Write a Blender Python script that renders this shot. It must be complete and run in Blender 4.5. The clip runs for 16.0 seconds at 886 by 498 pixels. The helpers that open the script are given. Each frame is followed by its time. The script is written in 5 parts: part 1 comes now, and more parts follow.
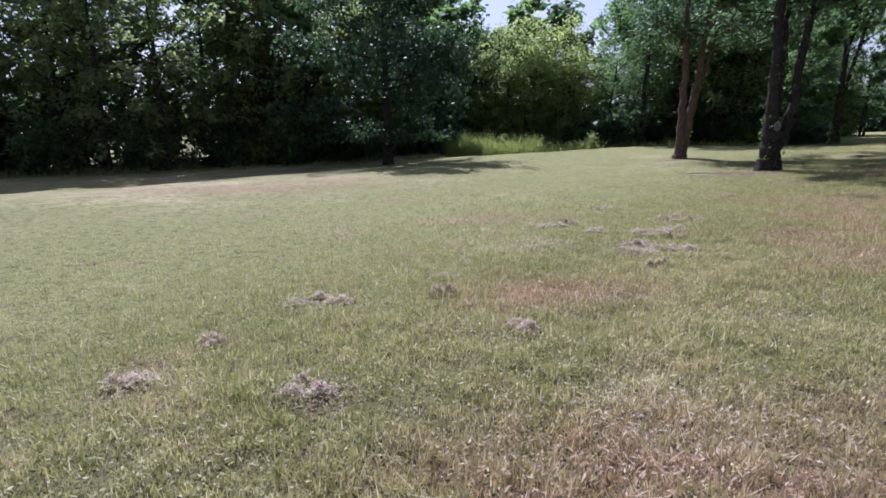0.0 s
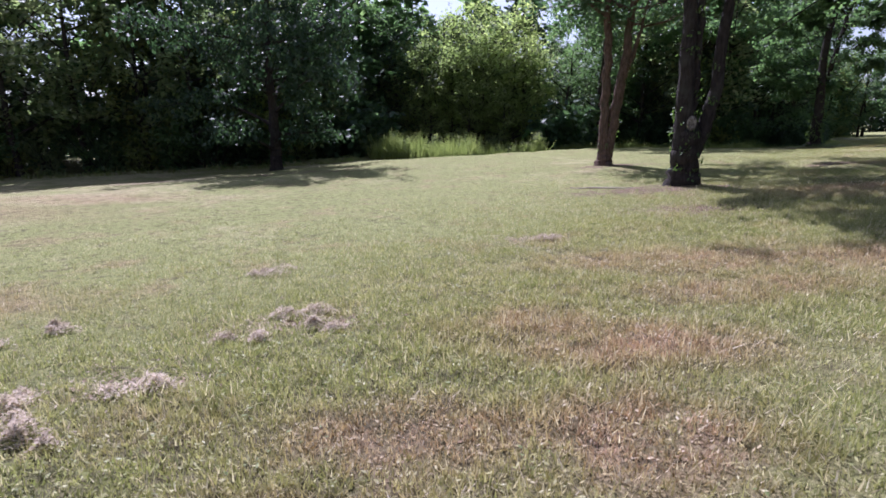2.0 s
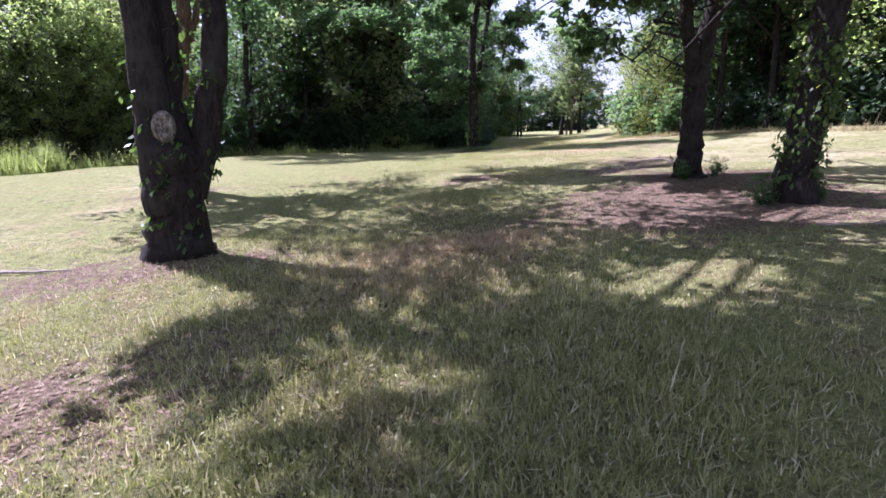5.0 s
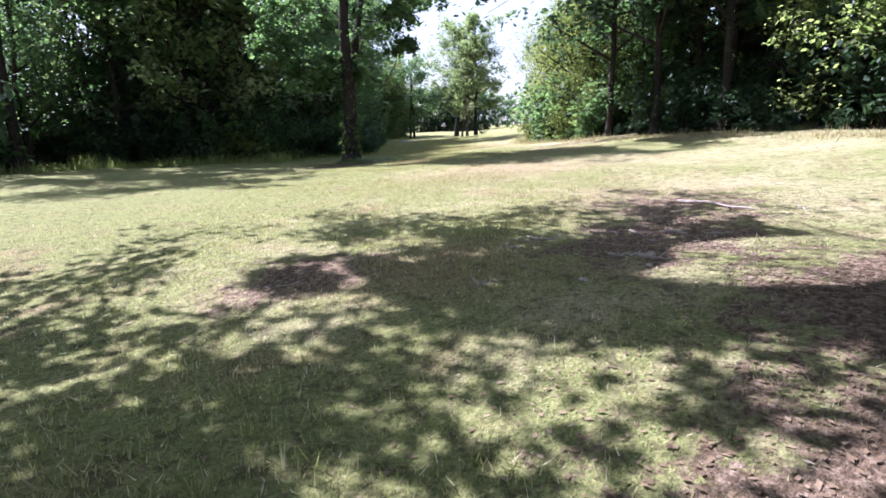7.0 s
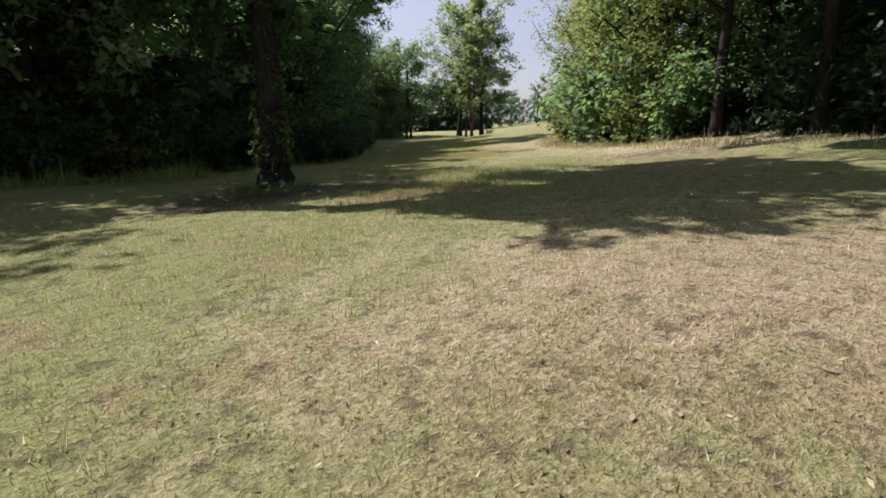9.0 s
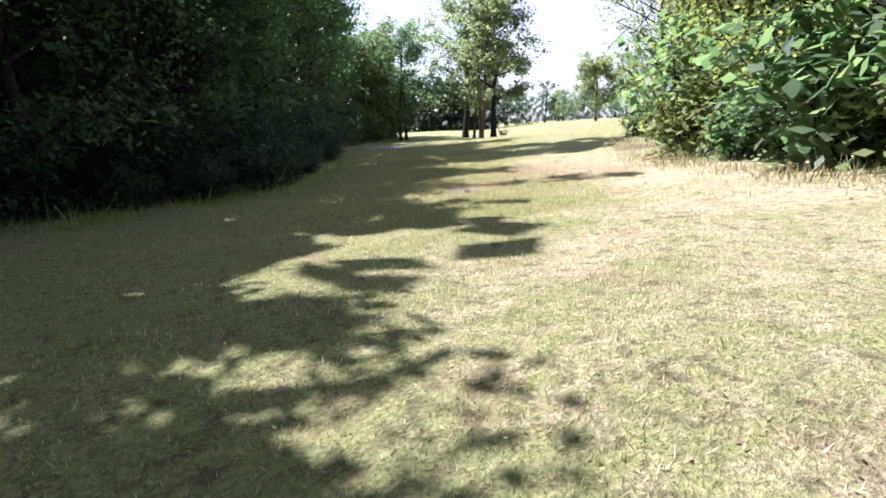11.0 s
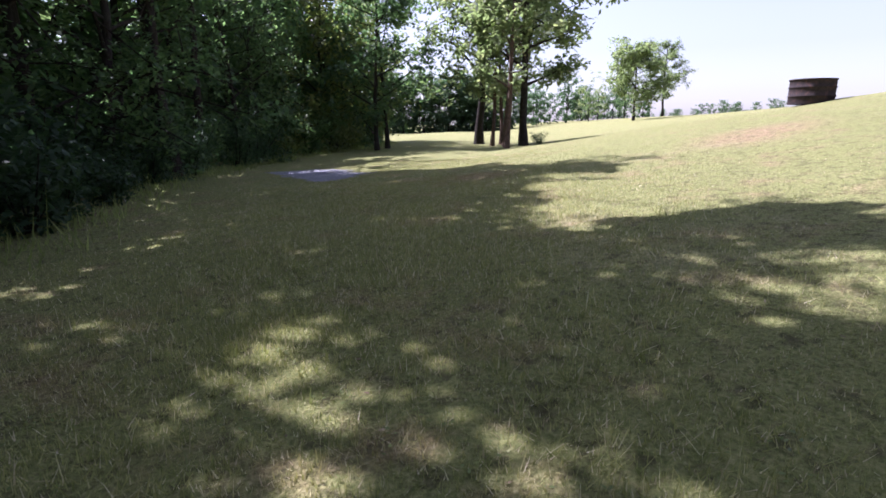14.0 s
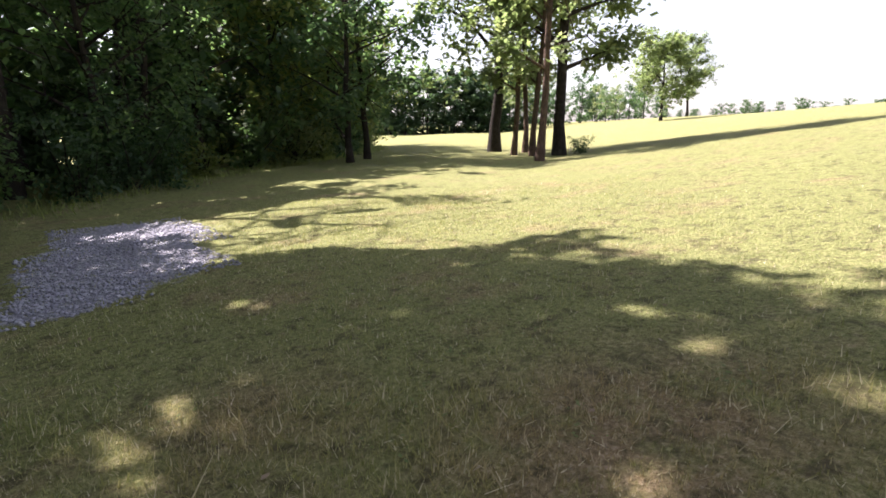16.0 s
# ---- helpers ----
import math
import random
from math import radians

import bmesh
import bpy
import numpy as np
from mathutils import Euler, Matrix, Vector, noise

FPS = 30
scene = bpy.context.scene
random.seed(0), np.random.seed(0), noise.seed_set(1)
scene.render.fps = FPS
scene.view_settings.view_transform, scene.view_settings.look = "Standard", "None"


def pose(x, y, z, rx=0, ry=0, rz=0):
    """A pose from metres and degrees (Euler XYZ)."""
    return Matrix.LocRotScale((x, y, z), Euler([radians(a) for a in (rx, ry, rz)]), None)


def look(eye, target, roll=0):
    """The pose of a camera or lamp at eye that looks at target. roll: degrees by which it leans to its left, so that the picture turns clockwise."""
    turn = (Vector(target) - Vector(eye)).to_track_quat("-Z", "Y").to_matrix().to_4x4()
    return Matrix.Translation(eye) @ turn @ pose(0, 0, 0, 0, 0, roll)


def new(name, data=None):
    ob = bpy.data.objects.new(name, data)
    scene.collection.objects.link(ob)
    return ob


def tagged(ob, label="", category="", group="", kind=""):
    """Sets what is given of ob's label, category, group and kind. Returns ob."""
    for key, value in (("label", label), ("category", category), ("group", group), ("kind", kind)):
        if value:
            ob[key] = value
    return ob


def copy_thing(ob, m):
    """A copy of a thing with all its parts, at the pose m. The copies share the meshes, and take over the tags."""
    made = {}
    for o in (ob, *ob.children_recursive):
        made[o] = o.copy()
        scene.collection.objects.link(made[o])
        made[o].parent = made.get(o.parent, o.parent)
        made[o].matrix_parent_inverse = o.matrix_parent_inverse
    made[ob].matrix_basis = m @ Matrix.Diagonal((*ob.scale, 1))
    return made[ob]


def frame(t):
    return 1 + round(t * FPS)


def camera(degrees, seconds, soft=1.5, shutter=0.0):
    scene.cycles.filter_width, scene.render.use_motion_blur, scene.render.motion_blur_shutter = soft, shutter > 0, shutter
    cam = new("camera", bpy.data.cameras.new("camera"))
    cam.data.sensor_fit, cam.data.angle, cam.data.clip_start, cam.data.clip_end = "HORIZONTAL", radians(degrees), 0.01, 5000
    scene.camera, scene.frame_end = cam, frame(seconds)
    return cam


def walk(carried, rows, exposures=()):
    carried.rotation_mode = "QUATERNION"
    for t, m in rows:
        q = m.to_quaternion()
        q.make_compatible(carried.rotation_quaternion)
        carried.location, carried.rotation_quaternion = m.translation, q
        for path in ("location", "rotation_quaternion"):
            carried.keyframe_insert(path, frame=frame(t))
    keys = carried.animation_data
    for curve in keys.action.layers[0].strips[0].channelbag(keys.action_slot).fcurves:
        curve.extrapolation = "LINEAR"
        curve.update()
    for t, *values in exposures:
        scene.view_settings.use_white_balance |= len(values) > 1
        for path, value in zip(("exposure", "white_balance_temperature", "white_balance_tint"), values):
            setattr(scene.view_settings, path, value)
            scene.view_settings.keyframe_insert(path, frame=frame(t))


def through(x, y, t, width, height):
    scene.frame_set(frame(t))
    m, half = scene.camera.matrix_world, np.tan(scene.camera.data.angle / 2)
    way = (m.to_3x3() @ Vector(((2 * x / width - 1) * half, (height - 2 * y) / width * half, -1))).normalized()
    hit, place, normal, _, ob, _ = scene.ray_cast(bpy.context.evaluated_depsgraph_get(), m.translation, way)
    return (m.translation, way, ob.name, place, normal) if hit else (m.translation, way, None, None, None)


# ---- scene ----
cam = camera(79.0, 16.0, soft=1.7, shutter=0.0)

# seconds, x, y, z, yaw, pitch: a low, level flight over the lawn
PATH = [
    (0.0, 0.000, 0.000, 1.231, -0.40, -13.02),
    (0.5, 1.153, 1.067, 1.184, -0.19, -13.03),
    (1.0, 2.420, 2.242, 1.167, -0.09, -13.05),
    (1.5, 3.660, 3.461, 1.174, 0.04, -13.03),
    (2.0, 4.763, 4.671, 1.157, 0.08, -13.02),
    (2.5, 5.709, 5.796, 1.131, -0.24, -13.03),
    (3.0, 6.611, 6.864, 1.116, -3.95, -13.01),
    (3.5, 7.475, 7.776, 1.156, -9.62, -13.02),
    (4.0, 8.277, 8.570, 1.181, -15.71, -13.00),
    (4.5, 9.049, 9.334, 1.195, -22.32, -12.97),
    (5.0, 9.629, 10.175, 1.200, -28.77, -12.94),
    (5.2, 9.786, 10.581, 1.192, -30.72, -12.94),
    (5.7, 10.530, 11.693, 1.205, -35.52, -12.94),
    (6.2, 11.624, 13.147, 1.236, -38.30, -12.94),
    (6.7, 12.943, 14.789, 1.269, -39.60, -12.93),
    (7.3, 14.644, 16.795, 1.288, -39.96, -12.93),
    (7.5, 15.236, 17.385, 1.283, -39.84, -12.98),
    (8.0, 16.627, 19.064, 1.229, -39.91, -13.02),
    (8.5, 18.041, 20.982, 1.208, -39.97, -13.01),
    (9.0, 19.638, 23.084, 1.152, -39.95, -12.98),
    (9.5, 21.383, 25.368, 1.100, -40.07, -12.96),
    (10.0, 23.242, 27.749, 1.123, -40.02, -13.02),
    (10.2, 23.988, 28.699, 1.130, -39.95, -13.04),
    (10.9, 26.853, 31.999, 1.123, -39.85, -13.04),
    (11.6, 29.990, 35.286, 1.110, -39.64, -13.04),
    (12.3, 33.029, 38.631, 1.103, -39.45, -13.03),
    (12.5, 33.905, 39.714, 1.132, -39.44, -13.05),
    (13.0, 35.895, 42.030, 1.137, -39.36, -13.01),
    (13.5, 37.700, 44.139, 1.114, -39.13, -13.01),
    (14.0, 39.395, 46.130, 1.107, -38.75, -13.01),
    (14.5, 41.025, 48.148, 1.096, -38.44, -13.00),
    (15.0, 42.556, 49.986, 1.128, -38.13, -12.99),
    (15.5, 44.002, 51.664, 1.137, -38.06, -12.99),
    (16.0, 45.523, 53.515, 1.118, -38.13, -12.94),
]
EXPOSURES = [(0.0, 0.76, 5150, 31), (1.0, 0.93, 5150, 32), (2.5, 1.04, 5300, 33), (3.5, 1.12, 5400, 30), (4.5, 1.28, 5250, 39), (5.2, 1.72, 5200, 40), (7.3, 1.84, 5300, 28), (8.5, 1.18, 5700, 26), (9.3, 0.72, 5800, 24), (10.2, 1.7, 5250, 32), (12.3, 1.9, 5700, 34), (13.2, 1.58, 5750, 38), (14.1, 1.62, 5400, 35), (14.8, 1.7, 5750, 34), (15.4, 1.8, 5950, 31), (16.0, 1.92, 6150, 26)]
walk(cam, [(t, pose(x, y, z, 90 + pitch, 0, yaw)) for t, x, y, z, yaw, pitch in PATH], EXPOSURES)

# ---------------------------------------------------------------- light
SUN_AZ = radians(-20.0)      # clockwise from +y
SUN_EL = radians(51.0)
world = bpy.data.worlds.new("sky")
world.use_nodes = True
scene.world = world
wn = world.node_tree.nodes
sky = wn.new("ShaderNodeTexSky")
sky.sky_type = "NISHITA"
sky.sun_disc = False
sky.sun_elevation = SUN_EL
sky.sun_rotation = SUN_AZ
sky.dust_density = 1.0
sky.air_density = 1.3
sky.ozone_density = 0.3
wn["Background"].inputs["Strength"].default_value = 0.056
haze = wn.new("ShaderNodeHueSaturation")
haze.inputs["Saturation"].default_value = 0.42
haze.inputs["Value"].default_value = 1.1
world.node_tree.links.new(sky.outputs[0], haze.inputs["Color"])
world.node_tree.links.new(haze.outputs[0], wn["Background"].inputs["Color"])
sun = new("sun", bpy.data.lights.new("sun", "SUN"))
sun.data.energy = 5.0
sun.data.angle = radians(0.5)
sun.data.color = (1.0, 0.94, 0.84)
to_sun = Vector((math.sin(SUN_AZ) * math.cos(SUN_EL), math.cos(SUN_AZ) * math.cos(SUN_EL), math.sin(SUN_EL)))
sun.matrix_world = look(to_sun * 60, (0, 0, 0))

# ---------------------------------------------------------------- materials


def mat(name, rough=0.8, spec=0.3):
    m = bpy.data.materials.new(name)
    m.use_nodes = True
    b = m.node_tree.nodes["Principled BSDF"]
    b.inputs["Roughness"].default_value = rough
    b.inputs["Specular IOR Level"].default_value = spec
    return m, m.node_tree.nodes, m.node_tree.links, b


def noise_tex(n, l, scale, detail=3.0, rough=0.55, coord=None):
    t = n.new("ShaderNodeTexNoise")
    t.inputs["Scale"].default_value = scale
    t.inputs["Detail"].default_value = detail
    t.inputs["Roughness"].default_value = rough
    if coord is not None:
        l.new(coord, t.inputs["Vector"])
    return t.outputs["Fac"]


def ramp(n, l, fac, stops):
    r = n.new("ShaderNodeValToRGB")
    e = r.color_ramp.elements
    while len(e) < len(stops):
        e.new(0.5)
    for k, (p, c) in enumerate(stops):
        e[k].position, e[k].color = p, (*c, 1) if len(c) == 3 else c
    l.new(fac, r.inputs[0])
    return r.outputs[0]


def mix(n, l, fac, a, b, mode="MIX"):
    m = n.new("ShaderNodeMix")
    m.data_type, m.blend_type = "RGBA", mode
    for socket, v in ((m.inputs["Factor"], fac), (m.inputs["A"], a), (m.inputs["B"], b)):
        if isinstance(v, (int, float)):
            socket.default_value = v
        elif isinstance(v, tuple):
            socket.default_value = (*v, 1)
        else:
            l.new(v, socket)
    return m.outputs["Result"]


def maths(n, l, op, a, b=0.0):
    m = n.new("ShaderNodeMath")
    m.operation = op
    for socket, v in zip(m.inputs, (a, b)):
        if isinstance(v, (int, float)):
            socket.default_value = v
        else:
            l.new(v, socket)
    return m.outputs[0]


def bump(n, l, height, strength, distance, b):
    k = n.new("ShaderNodeBump")
    k.inputs["Strength"].default_value = strength
    k.inputs["Distance"].default_value = distance
    l.new(height, k.inputs["Height"])
    l.new(k.outputs[0], b.inputs["Normal"])


GREENS = ((0.0, (0.115, 0.138, 0.046)), (0.5, (0.235, 0.246, 0.09)), (1.0, (0.37, 0.35, 0.16)))
STRAW = ((0.0, (0.27, 0.225, 0.125)), (0.6, (0.46, 0.40, 0.235)), (1.0, (0.56, 0.49, 0.33)))


def lawn_colour(n, l, coord, fine):
    """Green and dry grass in patches some metres wide, by the place in the world."""
    big = noise_tex(n, l, 0.22, 3.0, 0.55, coord)
    mid = noise_tex(n, l, 1.3, 4.0, 0.6, coord)
    small = noise_tex(n, l, 6.5, 3.0, 0.6, coord)
    patch = maths(n, l, "ADD", maths(n, l, "MULTIPLY", big, 0.45), maths(n, l, "MULTIPLY", mid, 0.3))
    patch = maths(n, l, "ADD", patch, maths(n, l, "MULTIPLY", small, 0.25))
    # greener growth, and lawn shade put into the colour as darker green
    lush_shade = n.new("ShaderNodeAttribute")
    lush_shade.attribute_name = "lush_shade"
    patch = maths(n, l, "SUBTRACT", patch, maths(n, l, "MULTIPLY", lush_shade.outputs["Fac"], 0.26))
    dry = ramp(n, l, patch, ((0.41, (0, 0, 0)), (0.58, (1, 1, 1))))
    green = ramp(n, l, fine, GREENS)
    straw = ramp(n, l, fine, STRAW)
    red = ramp(n, l, noise_tex(n, l, 1.1, 5, 0.75, coord), ((0.52, (0, 0, 0)), (0.74, (0.65, 0.65, 0.65))))
    worn = n.new("ShaderNodeAttribute")
    worn.attribute_name = "worn"
    red = maths(n, l, "MAXIMUM", red, maths(n, l, "MULTIPLY", maths(n, l, "MULTIPLY", worn.outputs["Fac"], 0.95), ramp(n, l, noise_tex(n, l, 3.4, 5, 0.75, coord), ((0.34, (0.25, 0.25, 0.25)), (0.54, (1, 1, 1))))))
    dead = ramp(n, l, fine, ((0.0, (0.14, 0.082, 0.055)), (0.6, (0.36, 0.225, 0.15)), (1.0, (0.52, 0.39, 0.31))))
    return mix(n, l, red, mix(n, l, dry, green, straw), dead)


def ground_material():
    m, n, l, b = mat("lawn_ground", 0.95, 0.1)
    geo = n.new("ShaderNodeNewGeometry")
    co = geo.outputs["Position"]
    fine = noise_tex(n, l, 38, 5, 0.7, co)
    finer = ramp(n, l, fine, ((0.3, (0, 0, 0)), (0.7, (1, 1, 1))))
    col = lawn_colour(n, l, co, finer)
    clump = noise_tex(n, l, 7.5, 5, 0.7, co)
    col = mix(n, l, ramp(n, l, clump, ((0.36, (0.7, 0.7, 0.7)), (0.48, (0, 0, 0)))), col, (0.075, 0.062, 0.036))
    gaps = noise_tex(n, l, 26, 3, 0.6, co)
    col = mix(n, l, ramp(n, l, gaps, ((0.34, (0.45, 0.45, 0.45)), (0.46, (0, 0, 0)))), col, (0.07, 0.06, 0.035))
    # dark thatch and soil under the dense turf
    turf = n.new("ShaderNodeAttribute")
    turf.attribute_name = "turf"
    col = mix(n, l, turf.outputs["Fac"], col, ramp(n, l, fine, ((0.3, (0.05, 0.042, 0.026)), (0.7, (0.16, 0.135, 0.085)))))
    # leaf litter and bare earth, gravel
    lit = n.new("ShaderNodeAttribute")
    lit.attribute_name = "litter"
    earth = ramp(n, l, noise_tex(n, l, 24, 5, 0.75, co), ((0.3, (0.05, 0.034, 0.02)), (0.5, (0.16, 0.112, 0.075)), (0.62, (0.33, 0.245, 0.18)), (0.75, (0.52, 0.43, 0.34))))
    lf = maths(n, l, "ADD", lit.outputs["Fac"], maths(n, l, "MULTIPLY", maths(n, l, "SUBTRACT", noise_tex(n, l, 2.8, 6, 0.8, co), 0.5), 2.3))
    col = mix(n, l, ramp(n, l, lf, ((0.42, (0, 0, 0)), (0.58, (1, 1, 1)))), col, earth)
    gra = n.new("ShaderNodeAttribute")
    gra.attribute_name = "gravel"
    stone = n.new("ShaderNodeTexVoronoi")
    stone.inputs["Scale"].default_value = 28
    l.new(co, stone.inputs["Vector"])
    grey = ramp(n, l, stone.outputs["Color"], ((0.0, (0.18, 0.18, 0.205)), (0.6, (0.35, 0.34, 0.375)), (1.0, (0.52, 0.50, 0.52))))
    gf = maths(n, l, "ADD", gra.outputs["Fac"], maths(n, l, "MULTIPLY", maths(n, l, "SUBTRACT", noise_tex(n, l, 3.5, 4, 0.7, co), 0.5), 1.2))
    col = mix(n, l, ramp(n, l, gf, ((0.46, (0, 0, 0)), (0.56, (1, 1, 1)))), col, grey)
    l.new(col, b.inputs["Base Color"])
    h = maths(n, l, "ADD", fine, maths(n, l, "MULTIPLY", clump, 1.5))
    bump(n, l, h, 0.9, 0.05, b)
    return m


def blade_material(name, green_bias=0.0, rough=0.6, dead=0.8):
    m, n, l, b = mat(name, rough, 0.3)
    geo = n.new("ShaderNodeNewGeometry")
    r = geo.outputs["Random Per Island"]
    tone = ramp(n, l, noise_tex(n, l, 11, 3, 0.6, geo.outputs["Position"]), ((0.32, (0, 0, 0)), (0.68, (1, 1, 1))))
    f = maths(n, l, "ADD", maths(n, l, "MULTIPLY", r, 0.62), maths(n, l, "MULTIPLY", tone, 0.5))
    col = lawn_colour(n, l, geo.outputs["Position"], f)
    # dead and bleached blades among the green, and the brighter flush of young ones
    other = maths(n, l, "FRACT", maths(n, l, "MULTIPLY", r, 37.0))
    pale = ramp(n, l, other, ((0.80, (0, 0, 0)), (0.84, (dead, dead, dead))))
    col = mix(n, l, pale, col, ramp(n, l, r, ((0.0, (0.40, 0.32, 0.22)), (1.0, (0.68, 0.61, 0.47)))))
    col = mix(n, l, 1.0, col, (1.3, 1.28, 1.3), "MULTIPLY")
    if green_bias:
        col = mix(n, l, green_bias, col, ramp(n, l, r, ((0, (0.085, 0.12, 0.035)), (1, (0.27, 0.29, 0.10)))))
    l.new(col, b.inputs["Base Color"])
    leaf_glow(n, l, b, col, 0.38, (1.1, 1.15, 0.85))
    return m


def leaf_glow(n, l, b, col, amount, through=(1.15, 1.2, 0.65)):
    """Thin leaves let light through."""
    t = n.new("ShaderNodeBsdfTranslucent")
    l.new(mix(n, l, 1.0, col, through, "MULTIPLY"), t.inputs["Color"])
    s = n.new("ShaderNodeMixShader")
    s.inputs[0].default_value = amount
    l.new(b.outputs[0], s.inputs[1])
    l.new(t.outputs[0], s.inputs[2])
    l.new(s.outputs[0], n["Material Output"].inputs["Surface"])


def leaf_material(name, stops, rough=0.52, glow=0.4, spec=0.3):
    m, n, l, b = mat(name, rough, spec)
    geo = n.new("ShaderNodeNewGeometry")
    info = n.new("ShaderNodeObjectInfo")
    f = maths(n, l, "ADD", maths(n, l, "MULTIPLY", geo.outputs["Random Per Island"], 0.45), maths(n, l, "MULTIPLY", info.outputs["Random"], 0.25))
    f = maths(n, l, "ADD", f, maths(n, l, "MULTIPLY", ramp(n, l, noise_tex(n, l, 1.3, 2, 0.5, geo.outputs["Position"]), ((0.3, (0, 0, 0)), (0.7, (1, 1, 1)))), 0.3))
    col = ramp(n, l, f, stops)
    l.new(col, b.inputs["Base Color"])
    leaf_glow(n, l, b, col, glow, (1.75, 2.0, 1.25))
    return m


def bark_material(name, a, c):
    m, n, l, b = mat(name, 0.92, 0.15)
    tc = n.new("ShaderNodeTexCoord")
    mp = n.new("ShaderNodeMapping")
    mp.inputs["Scale"].default_value = (1, 1, 0.22)
    l.new(tc.outputs["Object"], mp.inputs["Vector"])
    f = noise_tex(n, l, 22, 6, 0.7, mp.outputs[0])
    big = noise_tex(n, l, 3, 3, 0.6, tc.outputs["Object"])
    col = ramp(n, l, f, ((0.32, a), (0.62, c)))
    col = mix(n, l, ramp(n, l, big, ((0.5, (0, 0, 0)), (0.7, (0.5, 0.5, 0.5)))), col, (0.06, 0.06, 0.045))
    l.new(col, b.inputs["Base Color"])
    bump(n, l, f, 1.0, 0.03, b)
    return m


def plain(name, stops, scale, rough=0.85, spec=0.2, bump_by=0.3):
    m, n, l, b = mat(name, rough, spec)
    tc = n.new("ShaderNodeTexCoord")
    f = noise_tex(n, l, scale, 5, 0.7, tc.outputs["Object"])
    l.new(ramp(n, l, f, stops), b.inputs["Base Color"])
    bump(n, l, f, bump_by, 0.01, b)
    return m


GROUND = ground_material()
BLADE = blade_material("grass_blade")
TUFT = blade_material("grass_tuft", 0.35)
HERB = blade_material("herb_leaf", 0.2, 0.5, 0.25)
LEAF = leaf_material("leaf_green", ((0.0, (0.044, 0.08, 0.04)), (0.5, (0.088, 0.135, 0.066)), (0.9, (0.15, 0.195, 0.095)), (1.0, (0.25, 0.27, 0.13))), glow=0.6)
LEAF_DARK = leaf_material("leaf_dark", ((0.0, (0.033, 0.062, 0.034)), (0.6, (0.065, 0.105, 0.057)), (1.0, (0.12, 0.165, 0.09))), glow=0.5)
# darker leaf copy: the deep shade of the woods' edge is in its colour
LEAF_SHADED = leaf_material("leaf_shaded", ((0.0, (0.022, 0.042, 0.023)), (0.6, (0.042, 0.07, 0.038)), (1.0, (0.085, 0.118, 0.06))), glow=0.4)
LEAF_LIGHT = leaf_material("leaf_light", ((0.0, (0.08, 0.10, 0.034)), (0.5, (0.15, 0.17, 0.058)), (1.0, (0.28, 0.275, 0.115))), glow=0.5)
LEAF_GREY = leaf_material("leaf_greyish", ((0.0, (0.08, 0.105, 0.058)), (0.6, (0.165, 0.19, 0.105)), (1.0, (0.32, 0.30, 0.18))), glow=0.63)
# brighter leaf copy: sunlight through the crowns is put into its colour
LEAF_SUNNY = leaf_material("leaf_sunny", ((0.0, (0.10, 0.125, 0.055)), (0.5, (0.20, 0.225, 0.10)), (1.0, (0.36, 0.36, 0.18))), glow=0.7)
CLIPPINGS = leaf_material("dry_clippings", ((0.0, (0.24, 0.18, 0.135)), (0.6, (0.55, 0.455, 0.37)), (1.0, (0.76, 0.67, 0.57))), 0.9, 0.15, 0.15)
CLOVER = leaf_material("clover_leaf", ((0.0, (0.08, 0.11, 0.035)), (0.6, (0.16, 0.19, 0.065)), (1.0, (0.30, 0.31, 0.14))), 0.6, 0.3, 0.3)
LEAF_IVY = leaf_material("leaf_ivy", ((0.0, (0.04, 0.08, 0.02)), (0.85, (0.10, 0.14, 0.04)), (0.97, (0.36, 0.33, 0.06)), (1.0, (0.36, 0.13, 0.05))))
WEED = leaf_material("weed_green", ((0.0, (0.10, 0.125, 0.045)), (0.6, (0.23, 0.245, 0.10)), (1.0, (0.44, 0.41, 0.23))), 0.6, 0.6, 0.3)
DRYWEED = leaf_material("weed_dry", ((0.0, (0.16, 0.13, 0.07)), (0.6, (0.34, 0.28, 0.17)), (1.0, (0.50, 0.43, 0.30))), 0.8, 0.3, 0.2)
LITTER = leaf_material("leaf_litter", ((0.0, (0.07, 0.046, 0.028)), (0.5, (0.19, 0.13, 0.08)), (0.85, (0.34, 0.26, 0.18)), (1.0, (0.60, 0.54, 0.45))), 0.8, 0.1, 0.3)
BARK = bark_material("bark_dark", (0.010, 0.008, 0.007), (0.042, 0.034, 0.028))
BARK_RED = bark_material("bark_reddish", (0.036, 0.023, 0.016), (0.15, 0.10, 0.076))
STICK = plain("dead_wood", ((0.3, (0.17, 0.13, 0.10)), (0.7, (0.46, 0.40, 0.35))), 18)
SCAR = plain("healed_scar_wood", ((0.38, (0.05, 0.043, 0.034)), (0.52, (0.15, 0.13, 0.105)), (0.66, (0.32, 0.29, 0.24))), 2.6)
STONE = leaf_material("gravel_stone", ((0.0, (0.18, 0.18, 0.21)), (0.6, (0.38, 0.37, 0.41)), (1.0, (0.66, 0.65, 0.66))), 0.9, 0.0, 0.2)
PALE_STONE = plain("pale_stone", ((0.35, (0.20, 0.17, 0.13)), (0.55, (0.36, 0.32, 0.26)), (0.7, (0.50, 0.46, 0.40))), 40)
RUST = plain("weathered_dark_steel", ((0.3, (0.02, 0.017, 0.018)), (0.55, (0.04, 0.03, 0.03)), (0.75, (0.11, 0.055, 0.045))), 5, 0.92, 0.12)

# ---------------------------------------------------------------- the lay of the land
HEAD = radians(40.0)
